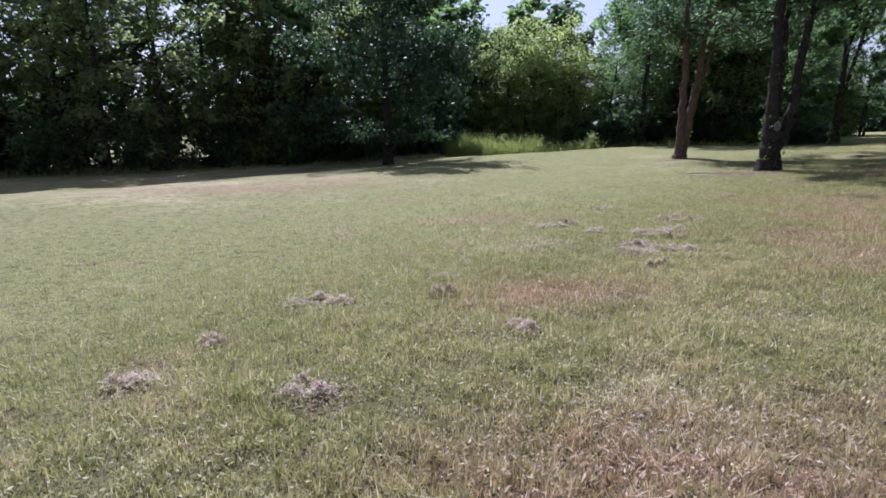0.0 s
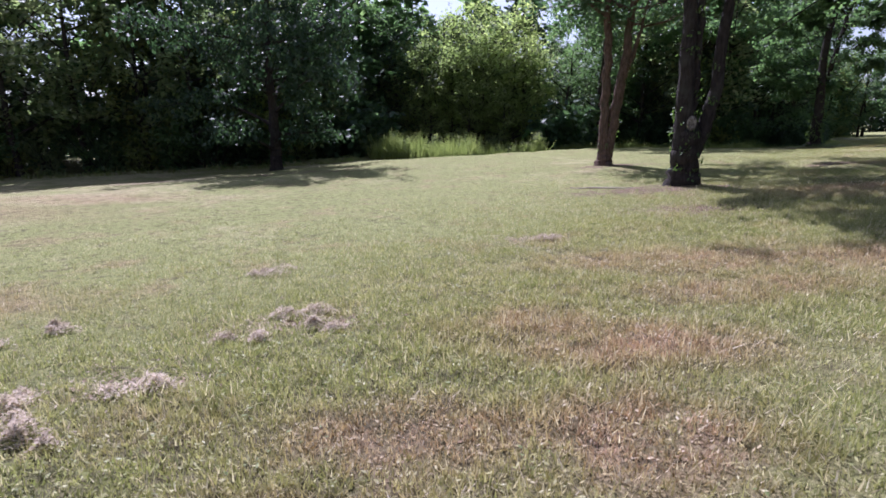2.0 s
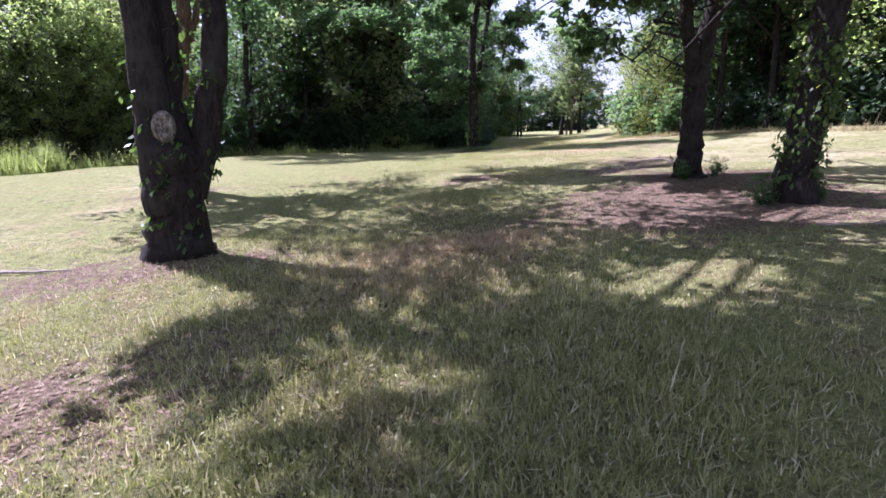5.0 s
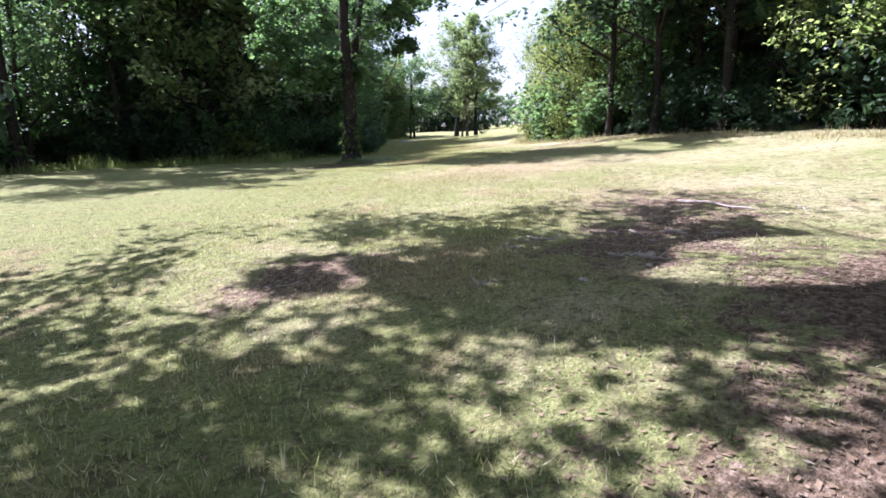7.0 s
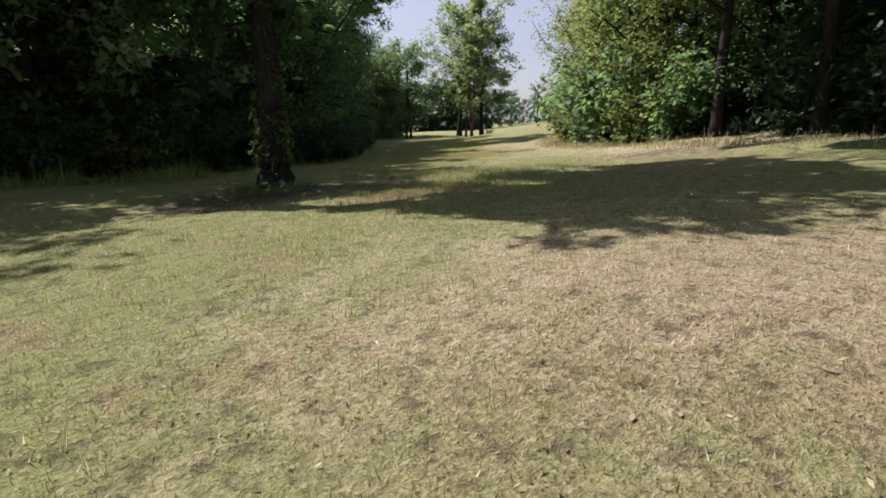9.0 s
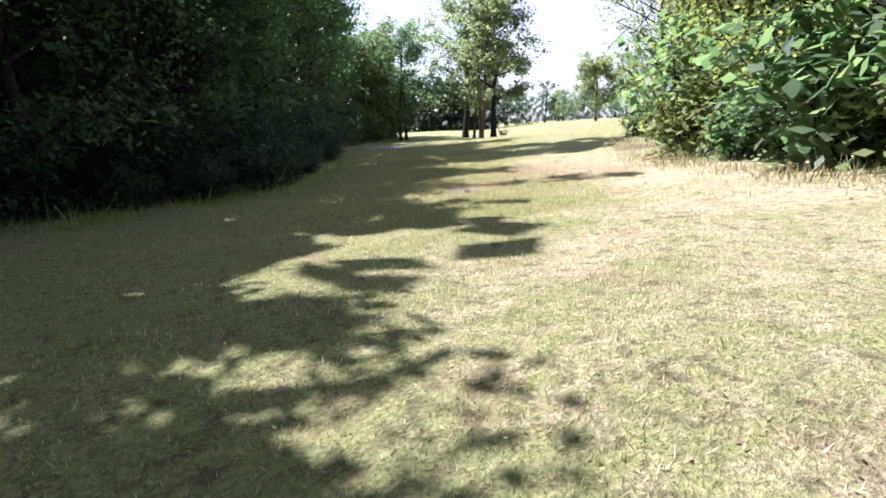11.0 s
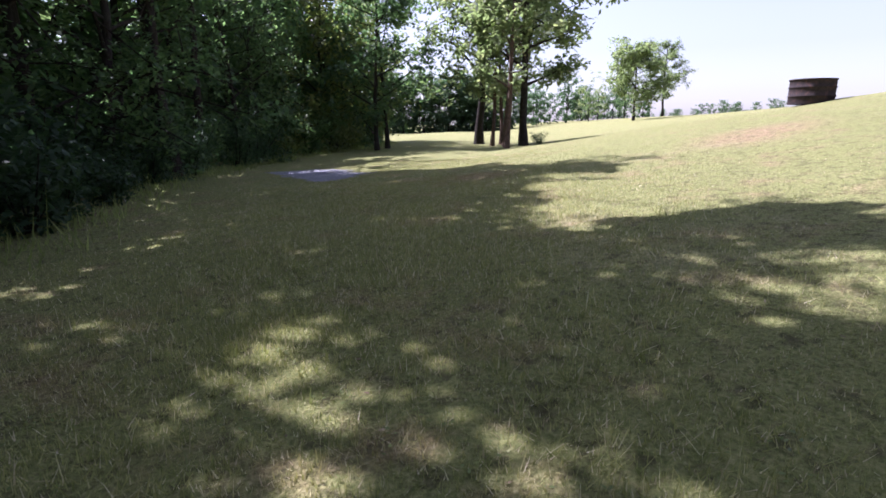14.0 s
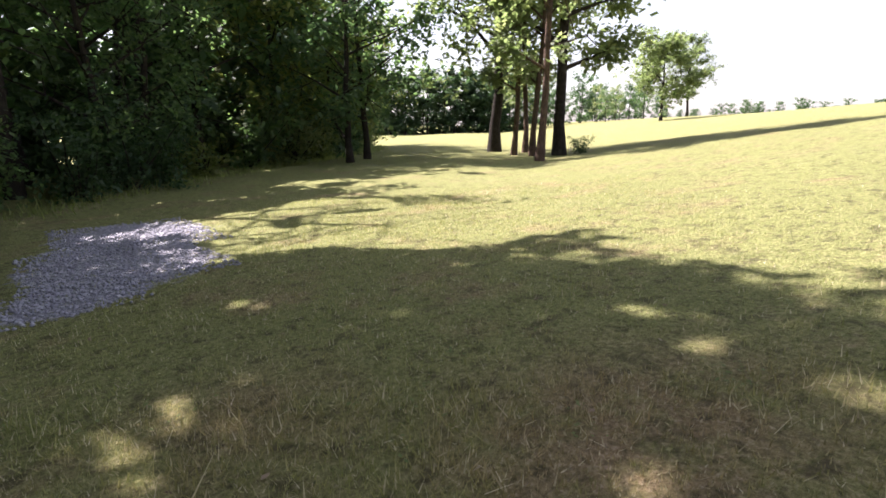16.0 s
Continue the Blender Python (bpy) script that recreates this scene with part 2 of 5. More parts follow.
AX, AY = math.sin(HEAD), math.cos(HEAD)


def xy(s, w):
    """The place s metres along the open strip and w metres to its right."""
    return s * AX + w * AY, s * AY - w * AX


def sw(x, y):
    return x * AX + y * AY, x * AY - y * AX


BASE_S = [-80, 0, 4, 14, 20, 27, 34, 41, 48, 53, 58, 63, 68, 75, 92, 150, 900]
BASE_Z = [0.1, 0.0, -0.06, -0.12, -0.03, 0.22, 0.23, 0.16, -0.04, -0.3, -0.32, -0.14, -0.03, -0.13, -0.12, -0.35, -0.3]
RISE_S = [-80, 0, 14, 20, 27, 34, 45, 54, 61, 68, 85, 110, 150, 250, 900]
RISE_K = [0.04, 0.04, 0.06, 0.095, 0.09, 0.07, 0.115, 0.11, 0.10, 0.148, 0.157, 0.115, 0.095, 0.085, 0.05]
FOOT_S = [-80, 76, 84, 92, 100, 150]
FOOT_W = [0.3, 0.3, 1.6, 4.6, 6.5, 8.0]


def land(x, y):
    """Height of the ground."""
    x, y = np.asarray(x, float), np.asarray(y, float)
    s, w = sw(x, y)
    base = sum(np.interp(s + d, BASE_S, BASE_Z) for d in (-4, -2, 0, 2, 4)) / 5
    k = sum(np.interp(s + d, RISE_S, RISE_K) for d in (-6, 0, 6)) / 3
    foot = np.interp(s, FOOT_S, FOOT_W)      # where the slope begins
    right = np.log1p(np.exp(np.clip((w - foot) / 0.8, -40, 40))) * 0.8
    right = np.where((w - foot) / 0.8 > 40, w - foot, right)
    right = np.where(right > 34, 34 + (right - 34) * 0.15, right)
    left = np.maximum(-np.log1p(np.exp(np.clip(-w / 0.8, -40, 40))) * 0.8, -8)
    z = base + k * right + 0.045 * left - 0.07 * np.clip(-14 - w, 0, 10)
    # a shallow swale before the tall weeds
    z = z - 0.45 * np.exp(-((w + 18.5) / 3.0) ** 2) * np.clip((s - 24) / 7, 0, 1) ** 2 * np.clip((46 - s) / 7, 0, 1)
    near = np.exp(-((s - 45) / 90) ** 2)
    z = z + near * (0.018 * np.sin(1.7 * x + 0.6 * y) + 0.015 * np.sin(2.3 * y - 1.1 * x + 1) + 0.03 * np.sin(0.53 * x - 0.41 * y))
    # mounds at the feet of the big trees
    for mx, my, mh, mr in MOUNDS:
        z = z + mh * np.exp(-((x - mx) ** 2 + (y - my) ** 2) / (2 * mr * mr))
    return z


TREE_A, TREE_B, TREE_C, TREE_D, TREE_E, TREE_F = (9.87, 16.18), (10.12, 22.8), (-2.7, 28.9), (23.6, 32.6), (17.62, 16.17), (16.46, 13.79)
MOUNDS = [(*TREE_A, 0.07, 1.2), (*TREE_B, 0.05, 1.2), (*TREE_D, 0.08, 1.0)]


def gz(x, y):
    return float(land(x, y))


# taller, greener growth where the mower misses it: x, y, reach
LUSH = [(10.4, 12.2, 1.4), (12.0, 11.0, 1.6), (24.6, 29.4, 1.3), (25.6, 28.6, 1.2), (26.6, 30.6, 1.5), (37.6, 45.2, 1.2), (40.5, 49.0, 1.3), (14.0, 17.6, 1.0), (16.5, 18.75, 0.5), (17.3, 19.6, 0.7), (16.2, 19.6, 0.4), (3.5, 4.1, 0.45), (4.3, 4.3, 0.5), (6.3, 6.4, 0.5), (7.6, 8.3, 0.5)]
# uncut clumps of long grass: x, y, reach, height
LONG = [(9.9, 11.9, 0.5, 0.11), (10.05, 12.25, 0.4, 0.12), (10.5, 11.7, 0.7, 0.11), (11.1, 12.0, 1.0, 0.1), (11.9, 11.6, 1.0, 0.09), (10.9, 13.0, 0.8, 0.08), (23.7, 29.2, 0.4, 0.13), (24.3, 28.8, 0.4, 0.12), (25.0, 29.3, 0.7, 0.1), (26.0, 30.2, 0.9, 0.09), (3.9, 4.2, 0.7, 0.06), (5.9, 6.3, 0.9, 0.055), (7.6, 8.4, 0.9, 0.055), (37.2, 45.0, 0.6, 0.09), (1.0, 1.9, 0.8, 0.05), (1.8, 2.3, 0.8, 0.055), (0.3, 2.3, 0.7, 0.045), (2.4, 2.9, 0.8, 0.05)]

# bare, littered ground: x, y, reach along x and y, strength
LITTER_SPOTS = [(15.9, 14.6, 2.2, 1.9, 1.0), (17.6, 15.8, 1.5, 1.3, 0.95), (18.3, 18.2, 1.5, 0.8, 0.72), (19.6, 18.8, 1.0, 0.9, 0.62), (15.6, 19.7, 0.8, 0.7, 0.75),
                (9.0, 16.0, 1.7, 0.85, 0.66), (10.7, 15.6, 0.7, 0.5, 0.6), (9.1, 13.3, 1.25, 0.85, 0.7), (8.2, 13.1, 0.7, 0.5, 0.5), (10.1, 22.4, 1.2, 0.6, 0.7), (22.9, 31.4, 1.8, 1.2, 0.75),
                (43.4, 41.9, 1.2, 0.6, 0.8), (31.5, 29.2, 2, 1.0, 0.55), (-4, 24, 7, 1.0, 0.5),
                (2.2, 6.1, 0.32, 0.3, 0.6), (2.7, 5.95, 0.22, 0.2, 0.55), (3.1, 7.3, 0.35, 0.16, 0.55), (3.7, 8.3, 0.5, 0.22, 0.6), (-1.7, 2.75, 0.12, 0.16, 0.55),
                (-0.6, 2.5, 0.15, 0.14, 0.75), (-0.95, 4.2, 0.3, 0.12, 0.55), (0.1, 5.0, 0.2, 0.1, 0.5), (1.4, 4.1, 0.2, 0.12, 0.5), (5.95, 11.3, 0.45, 0.2, 0.7), (1.2, 6.4, 0.5, 0.25, 0.5), (4.6, 5.3, 0.9, 0.5, 0.4)]
GRAVEL_SPOTS = [(34.5, 40.4, 0.5, 0.35, 0.5), (33.4, 40.9, 0.3, 0.2, 0.45), (46.6, 61.6, 0.9, 1.4, 1.0), (46.2, 59.7, 0.85, 1.3, 1.0), (45.7, 58.5, 0.5, 0.6, 0.95)]


def spots(x, y, table):
    v = np.zeros_like(np.asarray(x, float))
    for px, py, rx, ry, k in table:
        v = np.maximum(v, k * np.exp(-0.7 * (((x - px) / rx) ** 2 + ((y - py) / ry) ** 2) ** 1.5))
    return v


def lush_and_shade(x, y):
    """How green the grass is drawn: lush growth, plus shade put into the colour under the trees and along the shaded
    side of the strip.
    """
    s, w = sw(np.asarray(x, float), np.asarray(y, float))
    # shade along the woods' side, put in as greener, darker grass
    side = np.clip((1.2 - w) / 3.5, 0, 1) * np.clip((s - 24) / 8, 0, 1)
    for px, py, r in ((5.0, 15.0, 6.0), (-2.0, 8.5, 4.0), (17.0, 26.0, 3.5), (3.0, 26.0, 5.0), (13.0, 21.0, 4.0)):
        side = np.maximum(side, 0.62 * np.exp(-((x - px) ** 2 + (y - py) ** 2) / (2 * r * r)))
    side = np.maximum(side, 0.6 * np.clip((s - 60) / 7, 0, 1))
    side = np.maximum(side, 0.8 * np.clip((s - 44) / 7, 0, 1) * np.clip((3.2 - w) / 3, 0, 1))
    # stands in for the dark green tree shade on this patch
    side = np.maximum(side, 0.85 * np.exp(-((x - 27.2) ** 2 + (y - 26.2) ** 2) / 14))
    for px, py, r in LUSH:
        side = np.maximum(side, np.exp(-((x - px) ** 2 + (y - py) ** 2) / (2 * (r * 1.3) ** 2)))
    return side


# dry, reddish brown stretches of the lawn
WORN_SPOTS = [(52.3, 51.2, 1.8, 0.9, 0.75), (22.6, 23.6, 2.6, 1.6, 0.5), (38.6, 42.0, 1.6, 1.0, 0.75), (4.72, 5.41, 0.7, 0.35, 0.9), (4.95, 5.1, 0.7, 0.3, 0.9), (7.2, 8.75, 0.9, 0.25, 0.8), (4.31, 6.09, 0.55, 0.3, 0.85), (4.90, 5.31, 0.55, 0.3, 0.85), (4.34, 5.27, 0.55, 0.3, 0.85), (0.54, 8.81, 1.2, 0.4, 0.7), (5.9, 7.6, 0.75, 0.35, 0.95), (5.4, 8.0, 0.5, 0.3, 0.8), (6.77, 8.64, 0.6, 0.35, 0.7), (1.0, 4.35, 0.8, 0.5, 0.9), (3.7, 4.7, 0.6, 0.35, 0.6), (4.63, 6.72, 0.6, 0.3, 0.9), (5.6, 6.6, 0.5, 0.4, 0.95), (3.75, 4.8, 0.45, 0.25, 0.8), (0.9, 1.7, 1.1, 0.55, 0.9), (2.2, 2.1, 0.9, 0.5, 0.6), (-6.2, 14.6, 3.6, 1.1, 0.7), (-3.4, 16.8, 2.4, 0.8, 0.6), (7.4, 9.7, 1.1, 0.6, 0.8), (8.7, 9.4, 0.9, 0.5, 0.8), (6.4, 9.9, 0.8, 0.5, 0.6), (35.2, 40.8, 1.0, 0.8, 0.75), (37.8, 40.0, 2.2, 0.9, 0.6),
              (47.1, 54.4, 0.8, 0.6, 0.7), (46.1, 55.6, 0.5, 0.5, 0.5), (23.7, 29.1, 0.6, 0.45, 0.8), (24.3, 28.7, 0.5, 0.4, 0.8), (12.3, 14.7, 1.4, 0.7, 0.8), (11.5, 13.9, 1.0, 0.5, 0.6), (20.0, 19.6, 1.6, 1.0, 0.35), (28.5, 27.5, 2.0, 1.2, 0.5), (16.4, 19.0, 0.8, 0.6, 0.6)]


def add_lush_shade(me, x, y):
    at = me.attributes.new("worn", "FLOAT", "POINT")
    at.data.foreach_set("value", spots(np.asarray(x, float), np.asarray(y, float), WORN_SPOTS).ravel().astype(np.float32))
    at = me.attributes.new("lush_shade", "FLOAT", "POINT")
    at.data.foreach_set("value", lush_and_shade(x, y).ravel().astype(np.float32))


def raw_mesh(name, verts, quads, material, tris=None):
    """A mesh from arrays of corners and of faces of four (and three) corners."""
    me = bpy.data.meshes.new(name)
    verts = np.asarray(verts, np.float32).reshape(-1, 3)
    quads = np.asarray(quads, np.int32).reshape(-1, 4)
    tris = np.zeros((0, 3), np.int32) if tris is None else np.asarray(tris, np.int32).reshape(-1, 3)
    me.vertices.add(len(verts))
    me.vertices.foreach_set("co", verts.ravel())
    me.loops.add(quads.size + tris.size)
    me.loops.foreach_set("vertex_index", np.concatenate([quads.ravel(), tris.ravel()]))
    me.polygons.add(len(quads) + len(tris))
    start = np.concatenate([np.arange(len(quads)) * 4, quads.size + np.arange(len(tris)) * 3]).astype(np.int32)
    me.polygons.foreach_set("loop_start", start)
    me.update(calc_edges=True)
    me.materials.append(material)
    return me


def smooth(me):
    me.polygons.foreach_set("use_smooth", np.ones(len(me.polygons), bool))
    return me


def grow(start, stop, step, factor, count):
    out, v, d = [], start, step
    for _ in range(count):
        d *= factor
        v += d if stop > start else -d
        out.append(v)
    return out


# the coarse, uneven turf over which the flight begins
TURF = [(-2.8, -0.1), (-0.4, 1.9), (2.4, 4.9), (4.8, 7.4), (6.8, 9.6), (8.6, 11.0), (10.0, 12.6), (12.5, 15.4)]


# the farther stretch of uneven grass
FAR_TURF = [(31.5, 37.5), (38.0, 45.5), (46.5, 55.5)]


def turf_cover(x, y):
    """How densely the coarse turf covers the ground, from 0 to 1."""
    near = np.full(np.shape(x), 99.0)
    for (ax, ay), (bx, by) in zip(TURF, TURF[1:]):
        f = np.clip(((x - ax) * (bx - ax) + (y - ay) * (by - ay)) / ((bx - ax) ** 2 + (by - ay) ** 2), 0, 1)
        near = np.minimum(near, np.hypot(x - ax - f * (bx - ax), y - ay - f * (by - ay)))
    return 0.65 * np.exp(-(near / 1.9) ** 2)


def ground():
    ss = np.array(sorted(grow(-6, -1e4, 0.35, 1.25, 24)) + list(np.arange(-6, 100, 0.35)) + grow(100, 1e4, 0.35, 1.16, 46))
    ws = np.array(sorted(grow(-26, -1e4, 0.35, 1.25, 28)) + list(np.arange(-26, 20, 0.35)) + grow(20, 1e4, 0.35, 1.25, 28))
    S, W = np.meshgrid(ss, ws, indexing="ij")
    X, Y = xy(S, W)
    Z = land(X, Y)
    a, c = S.shape
    idx = np.arange(a * c).reshape(a, c)
    quads = np.stack([idx[:-1, :-1], idx[:-1, 1:], idx[1:, 1:], idx[1:, :-1]], -1)[:, :, ::-1]
    me = smooth(raw_mesh("ground", np.stack([X, Y, Z], -1), quads, GROUND))
    for key, table in (("litter", LITTER_SPOTS), ("gravel", GRAVEL_SPOTS)):
        at = me.attributes.new(key, "FLOAT", "POINT")
        at.data.foreach_set("value", spots(X, Y, table).ravel().astype(np.float32))
    at = me.attributes.new("turf", "FLOAT", "POINT")
    at.data.foreach_set("value", turf_cover(X, Y).ravel().astype(np.float32))
    add_lush_shade(me, X, Y)
    return tagged(new("ground", me), "mown lawn with dry patches, leaf litter and gravel", "ground", kind="structure")


ground()

# ---------------------------------------------------------------- growing things


def tube(points, radii, sides=8):
    """A tapered tube along points, closed at the end."""
    p = np.asarray(points, float)
    r = np.asarray(radii, float)
    d = np.gradient(p, axis=0)
    d /= np.linalg.norm(d, axis=1)[:, None] + 1e-9
    ref = np.array([1.0, 0, 0]) if abs(d[0][0]) < 0.8 else np.array([0, 1.0, 0])
    u = np.cross(d, ref)
    u /= np.linalg.norm(u, axis=1)[:, None] + 1e-9
    v = np.cross(d, u)
    a = np.linspace(0, 2 * np.pi, sides, endpoint=False)
    ring = p[:, None] + r[:, None, None] * (np.cos(a)[None, :, None] * u[:, None] + np.sin(a)[None, :, None] * v[:, None])
    n = len(p)
    idx = np.arange(n * sides).reshape(n, sides)
    nxt = np.roll(idx, -1, axis=1)
    q = np.stack([idx[:-1], nxt[:-1], nxt[1:], idx[1:]], -1).reshape(-1, 4)
    return ring.reshape(-1, 3), q


class Shape:
    """Gathers tubes and the like into one mesh."""

    def __init__(self):
        self.v, self.q, self.n = [], [], 0

    def add(self, v, q):
        self.v.append(v)
        self.q.append(np.asarray(q) + self.n)
        self.n += len(v)

    def mesh(self, name, material):
        return smooth(raw_mesh(name, np.concatenate(self.v), np.concatenate(self.q), material))


def bend(rng, a, b, count, wobble):
    """A wavering line from a to b."""
    a, b = np.asarray(a, float), np.asarray(b, float)
    t = np.linspace(0, 1, count)[:, None]
    p = a + (b - a) * t
    off = np.cumsum(rng.normal(0, wobble, (count, 3)), axis=0)
    return p + (off - off[0] - (off[-1] - off[0]) * t) * 1.0


def leaves(rng, centres, spread, count, size, droop=0.35, flat=0.75):
    """Corners of leaf-shaped quads scattered round the clump centres."""
    c = np.asarray(centres, float)
    pick = rng.integers(0, len(c), count)
    reach = np.asarray(spread, float)[pick] if np.ndim(spread) else np.full(count, float(spread))
    # each clump is a handful of smaller sprays with gaps between them
    spray = rng.normal(0, 1, (len(c), 6, 3))
    spray *= (rng.random((len(c), 6)) ** 0.4 / np.linalg.norm(spray, axis=2))[:, :, None]
    off = (spray[pick, rng.integers(0, 6, count)] * 0.85 + rng.normal(0, 0.2, (count, 3))) * reach[:, None]
    off[:, 2] *= flat
    base = c[pick] + off
    az = rng.random(count) * 2 * np.pi
    dip = rng.normal(-droop, 0.45, count)
    d = np.stack([np.cos(az) * np.cos(dip), np.sin(az) * np.cos(dip), np.sin(dip)], 1)
    side = np.stack([-np.sin(az), np.cos(az), rng.normal(0, 0.5, count)], 1)
    side /= np.linalg.norm(side, axis=1)[:, None]
    ln = size * rng.uniform(0.6, 1.35, count)[:, None]
    wd = ln * rng.uniform(0.24, 0.38, count)[:, None]
    v = np.stack([base, base + d * ln * 0.45 + side * wd, base + d * ln, base + d * ln * 0.45 - side * wd], 1)
    return v.reshape(-1, 3)


def leaf_mesh(name, v, material):
    return raw_mesh(name, v, np.arange(len(v)), material)


def part(name, me, parent, label=""):
    ob = new(name, me)
    ob.parent = parent
    if label:
        tagged(ob, label)
    return ob


def thing(name, label, category, group=""):
    ob = new(name)
    ob.empty_display_size = 0.3
    return tagged(ob, label, category, group)


def crown_limbs(rng, trunk, lo, hi, reach, count, rad, shape, up=0.5, sub=3, sides=5, lean=(0, 0)):
    """Limbs that leave a stem between two heights, and the clumps at their ends."""
    clumps, size = [], []
    heights = np.linspace(lo, hi, count) + rng.uniform(-0.3, 0.3, count)
    az = rng.random() * 6.3
    tz = trunk[:, 2]
    for k, h in enumerate(heights):
        az += 2.4 + rng.uniform(-0.5, 0.5)
        root = np.array([np.interp(h, tz, trunk[:, i]) for i in range(3)])
        f = (h - lo) / max(hi - lo, 0.1)
        ln = reach * (0.55 + 0.6 * math.sin(math.pi * min(1, 0.25 + 0.75 * f))) * rng.uniform(0.7, 1.15)
        rise = ln * (up + rng.uniform(-0.25, 0.3))
        tip = root + (math.cos(az) * ln + lean[0] * ln, math.sin(az) * ln + lean[1] * ln, rise)
        line = bend(rng, root, tip, 6, 0.05 * ln / 3)
        shape.add(*tube(line[::1 if sides > 5 else 2], np.linspace(rad * (1 - 0.55 * f), 0.02, 6 if sides > 5 else 3), sides))
        for g in range(sub):
            q = line[2 + g % 4]
            e = q + rng.normal(0, 0.33, 3) * ln + (math.cos(az) * ln * 0.25, math.sin(az) * ln * 0.25, 0.12 * ln)
            tw = bend(rng, q, e, 3, 0.03 * ln / 3)
            shape.add(*tube(tw, np.linspace(rad * 0.35, 0.012, 3), 3 if sides < 6 else 5))
            clumps += [tw[-1], tw[-2]]
            size += [0.31 * reach, 0.25 * reach]
        clumps += [line[-1], line[-2], line[-3] + rng.normal(0, 0.2, 3)]
        size += [0.33 * reach, 0.3 * reach, 0.26 * reach]
    return clumps, size


# sunlit lanes between the shadows of the crowns: s, w along and across the strip, half lengths
LANES = np.array([(59.7, 4.0, 0.95, 4.8), (55.6, 0.2, 0.95, 2.1), (67.6, 2.9, 1.3, 1.3), (76.3, 0.5, 0.9, 3.6), (38.2, 6.3, 2.7, 0.8), (40.9, 5.6, 0.7, 3.4),
                  (25.2, 5.2, 1.1, 2.1), (24.7, 3.4, 0.7, 1.6), (22.4, 5.0, 0.9, 0.8), (20.2, 3.8, 0.45, 0.9), (18.3, 2.1, 0.35, 0.5), (17.3, -0.2, 0.3, 0.35), (13.6, -0.5, 0.9, 1.0), (14.4, -0.2, 0.6, 0.5), (37.5, -0.8, 0.36, 1.0), (38.75, 0.8, 0.25, 0.6), (39.5, 0.45, 0.3, 0.45), (38.25, 1.3, 0.24, 0.5), (37.42, 0.58, 0.1, 0.2), (71.75, 1.05, 0.18, 0.14), (72.1, 1.95, 0.14, 0.16), (72.65, 1.6, 0.1, 0.13), (72.25, -0.78, 0.2, 0.14), (73.8, -1.0, 0.12, 0.2), (73.4, 0.1, 0.1, 0.15), (75.4, 3.2, 1.3, 1.5), (73.9, 3.0, 0.5, 0.7), (77.0, -3.2, 1.7, 1.3), (75.2, -2.2, 0.4, 0.5), (77.4, 0.4, 1.0, 2.4), (79.0, -1.6, 0.9, 1.2), (57.0, 3.6, 1.2, 1.7), (69.0, 2.3, 0.5, 0.8), (34.9, 0.2, 0.65, 0.8), (35.7, -0.9, 0.5, 0.7), (36.6, -2.6, 0.6, 1.0), (37.55, -0.05, 0.2, 0.4), (54.15, 0.65, 0.45, 0.35), (55.0, -0.2, 0.3, 0.4)])


def sunlit(p):
    """Which points would throw their shadow into a sunlit lane."""
    g = np.full(len(p), 0.1)
    for _ in range(2):
        f = (p[:, 2] - g) / to_sun.z
        x, y = p[:, 0] - to_sun.x * f, p[:, 1] - to_sun.y * f
        g = land(x, y)
    s, w = sw(x, y)
    hit = np.zeros(len(p), bool)
    for ls, lw, rs, rw in LANES:
        hit |= ((s - ls) / rs) ** 2 + ((w - lw) / rw) ** 2 < 1 + 0.25 * np.sin(5 * s + 3 * w)
    return hit


def thin_out(quads, m):
    """Leaves (four corners each) of a crown that stands at m, without those over the sunlit lanes."""
    q = quads.reshape(-1, 4, 3)
    a = np.array(m)
    mid = q.mean(axis=1) @ a[:3, :3].T + a[:3, 3]
    return q[~sunlit(mid)].reshape(-1, 3)


def over(s, w, high):
    """The place at a height from which a leaf shades the strip at s, w."""
    x, y = xy(s, w)
    return np.array((x + to_sun.x * high / to_sun.z, y + to_sun.y * high / to_sun.z, gz(x, y) + high))


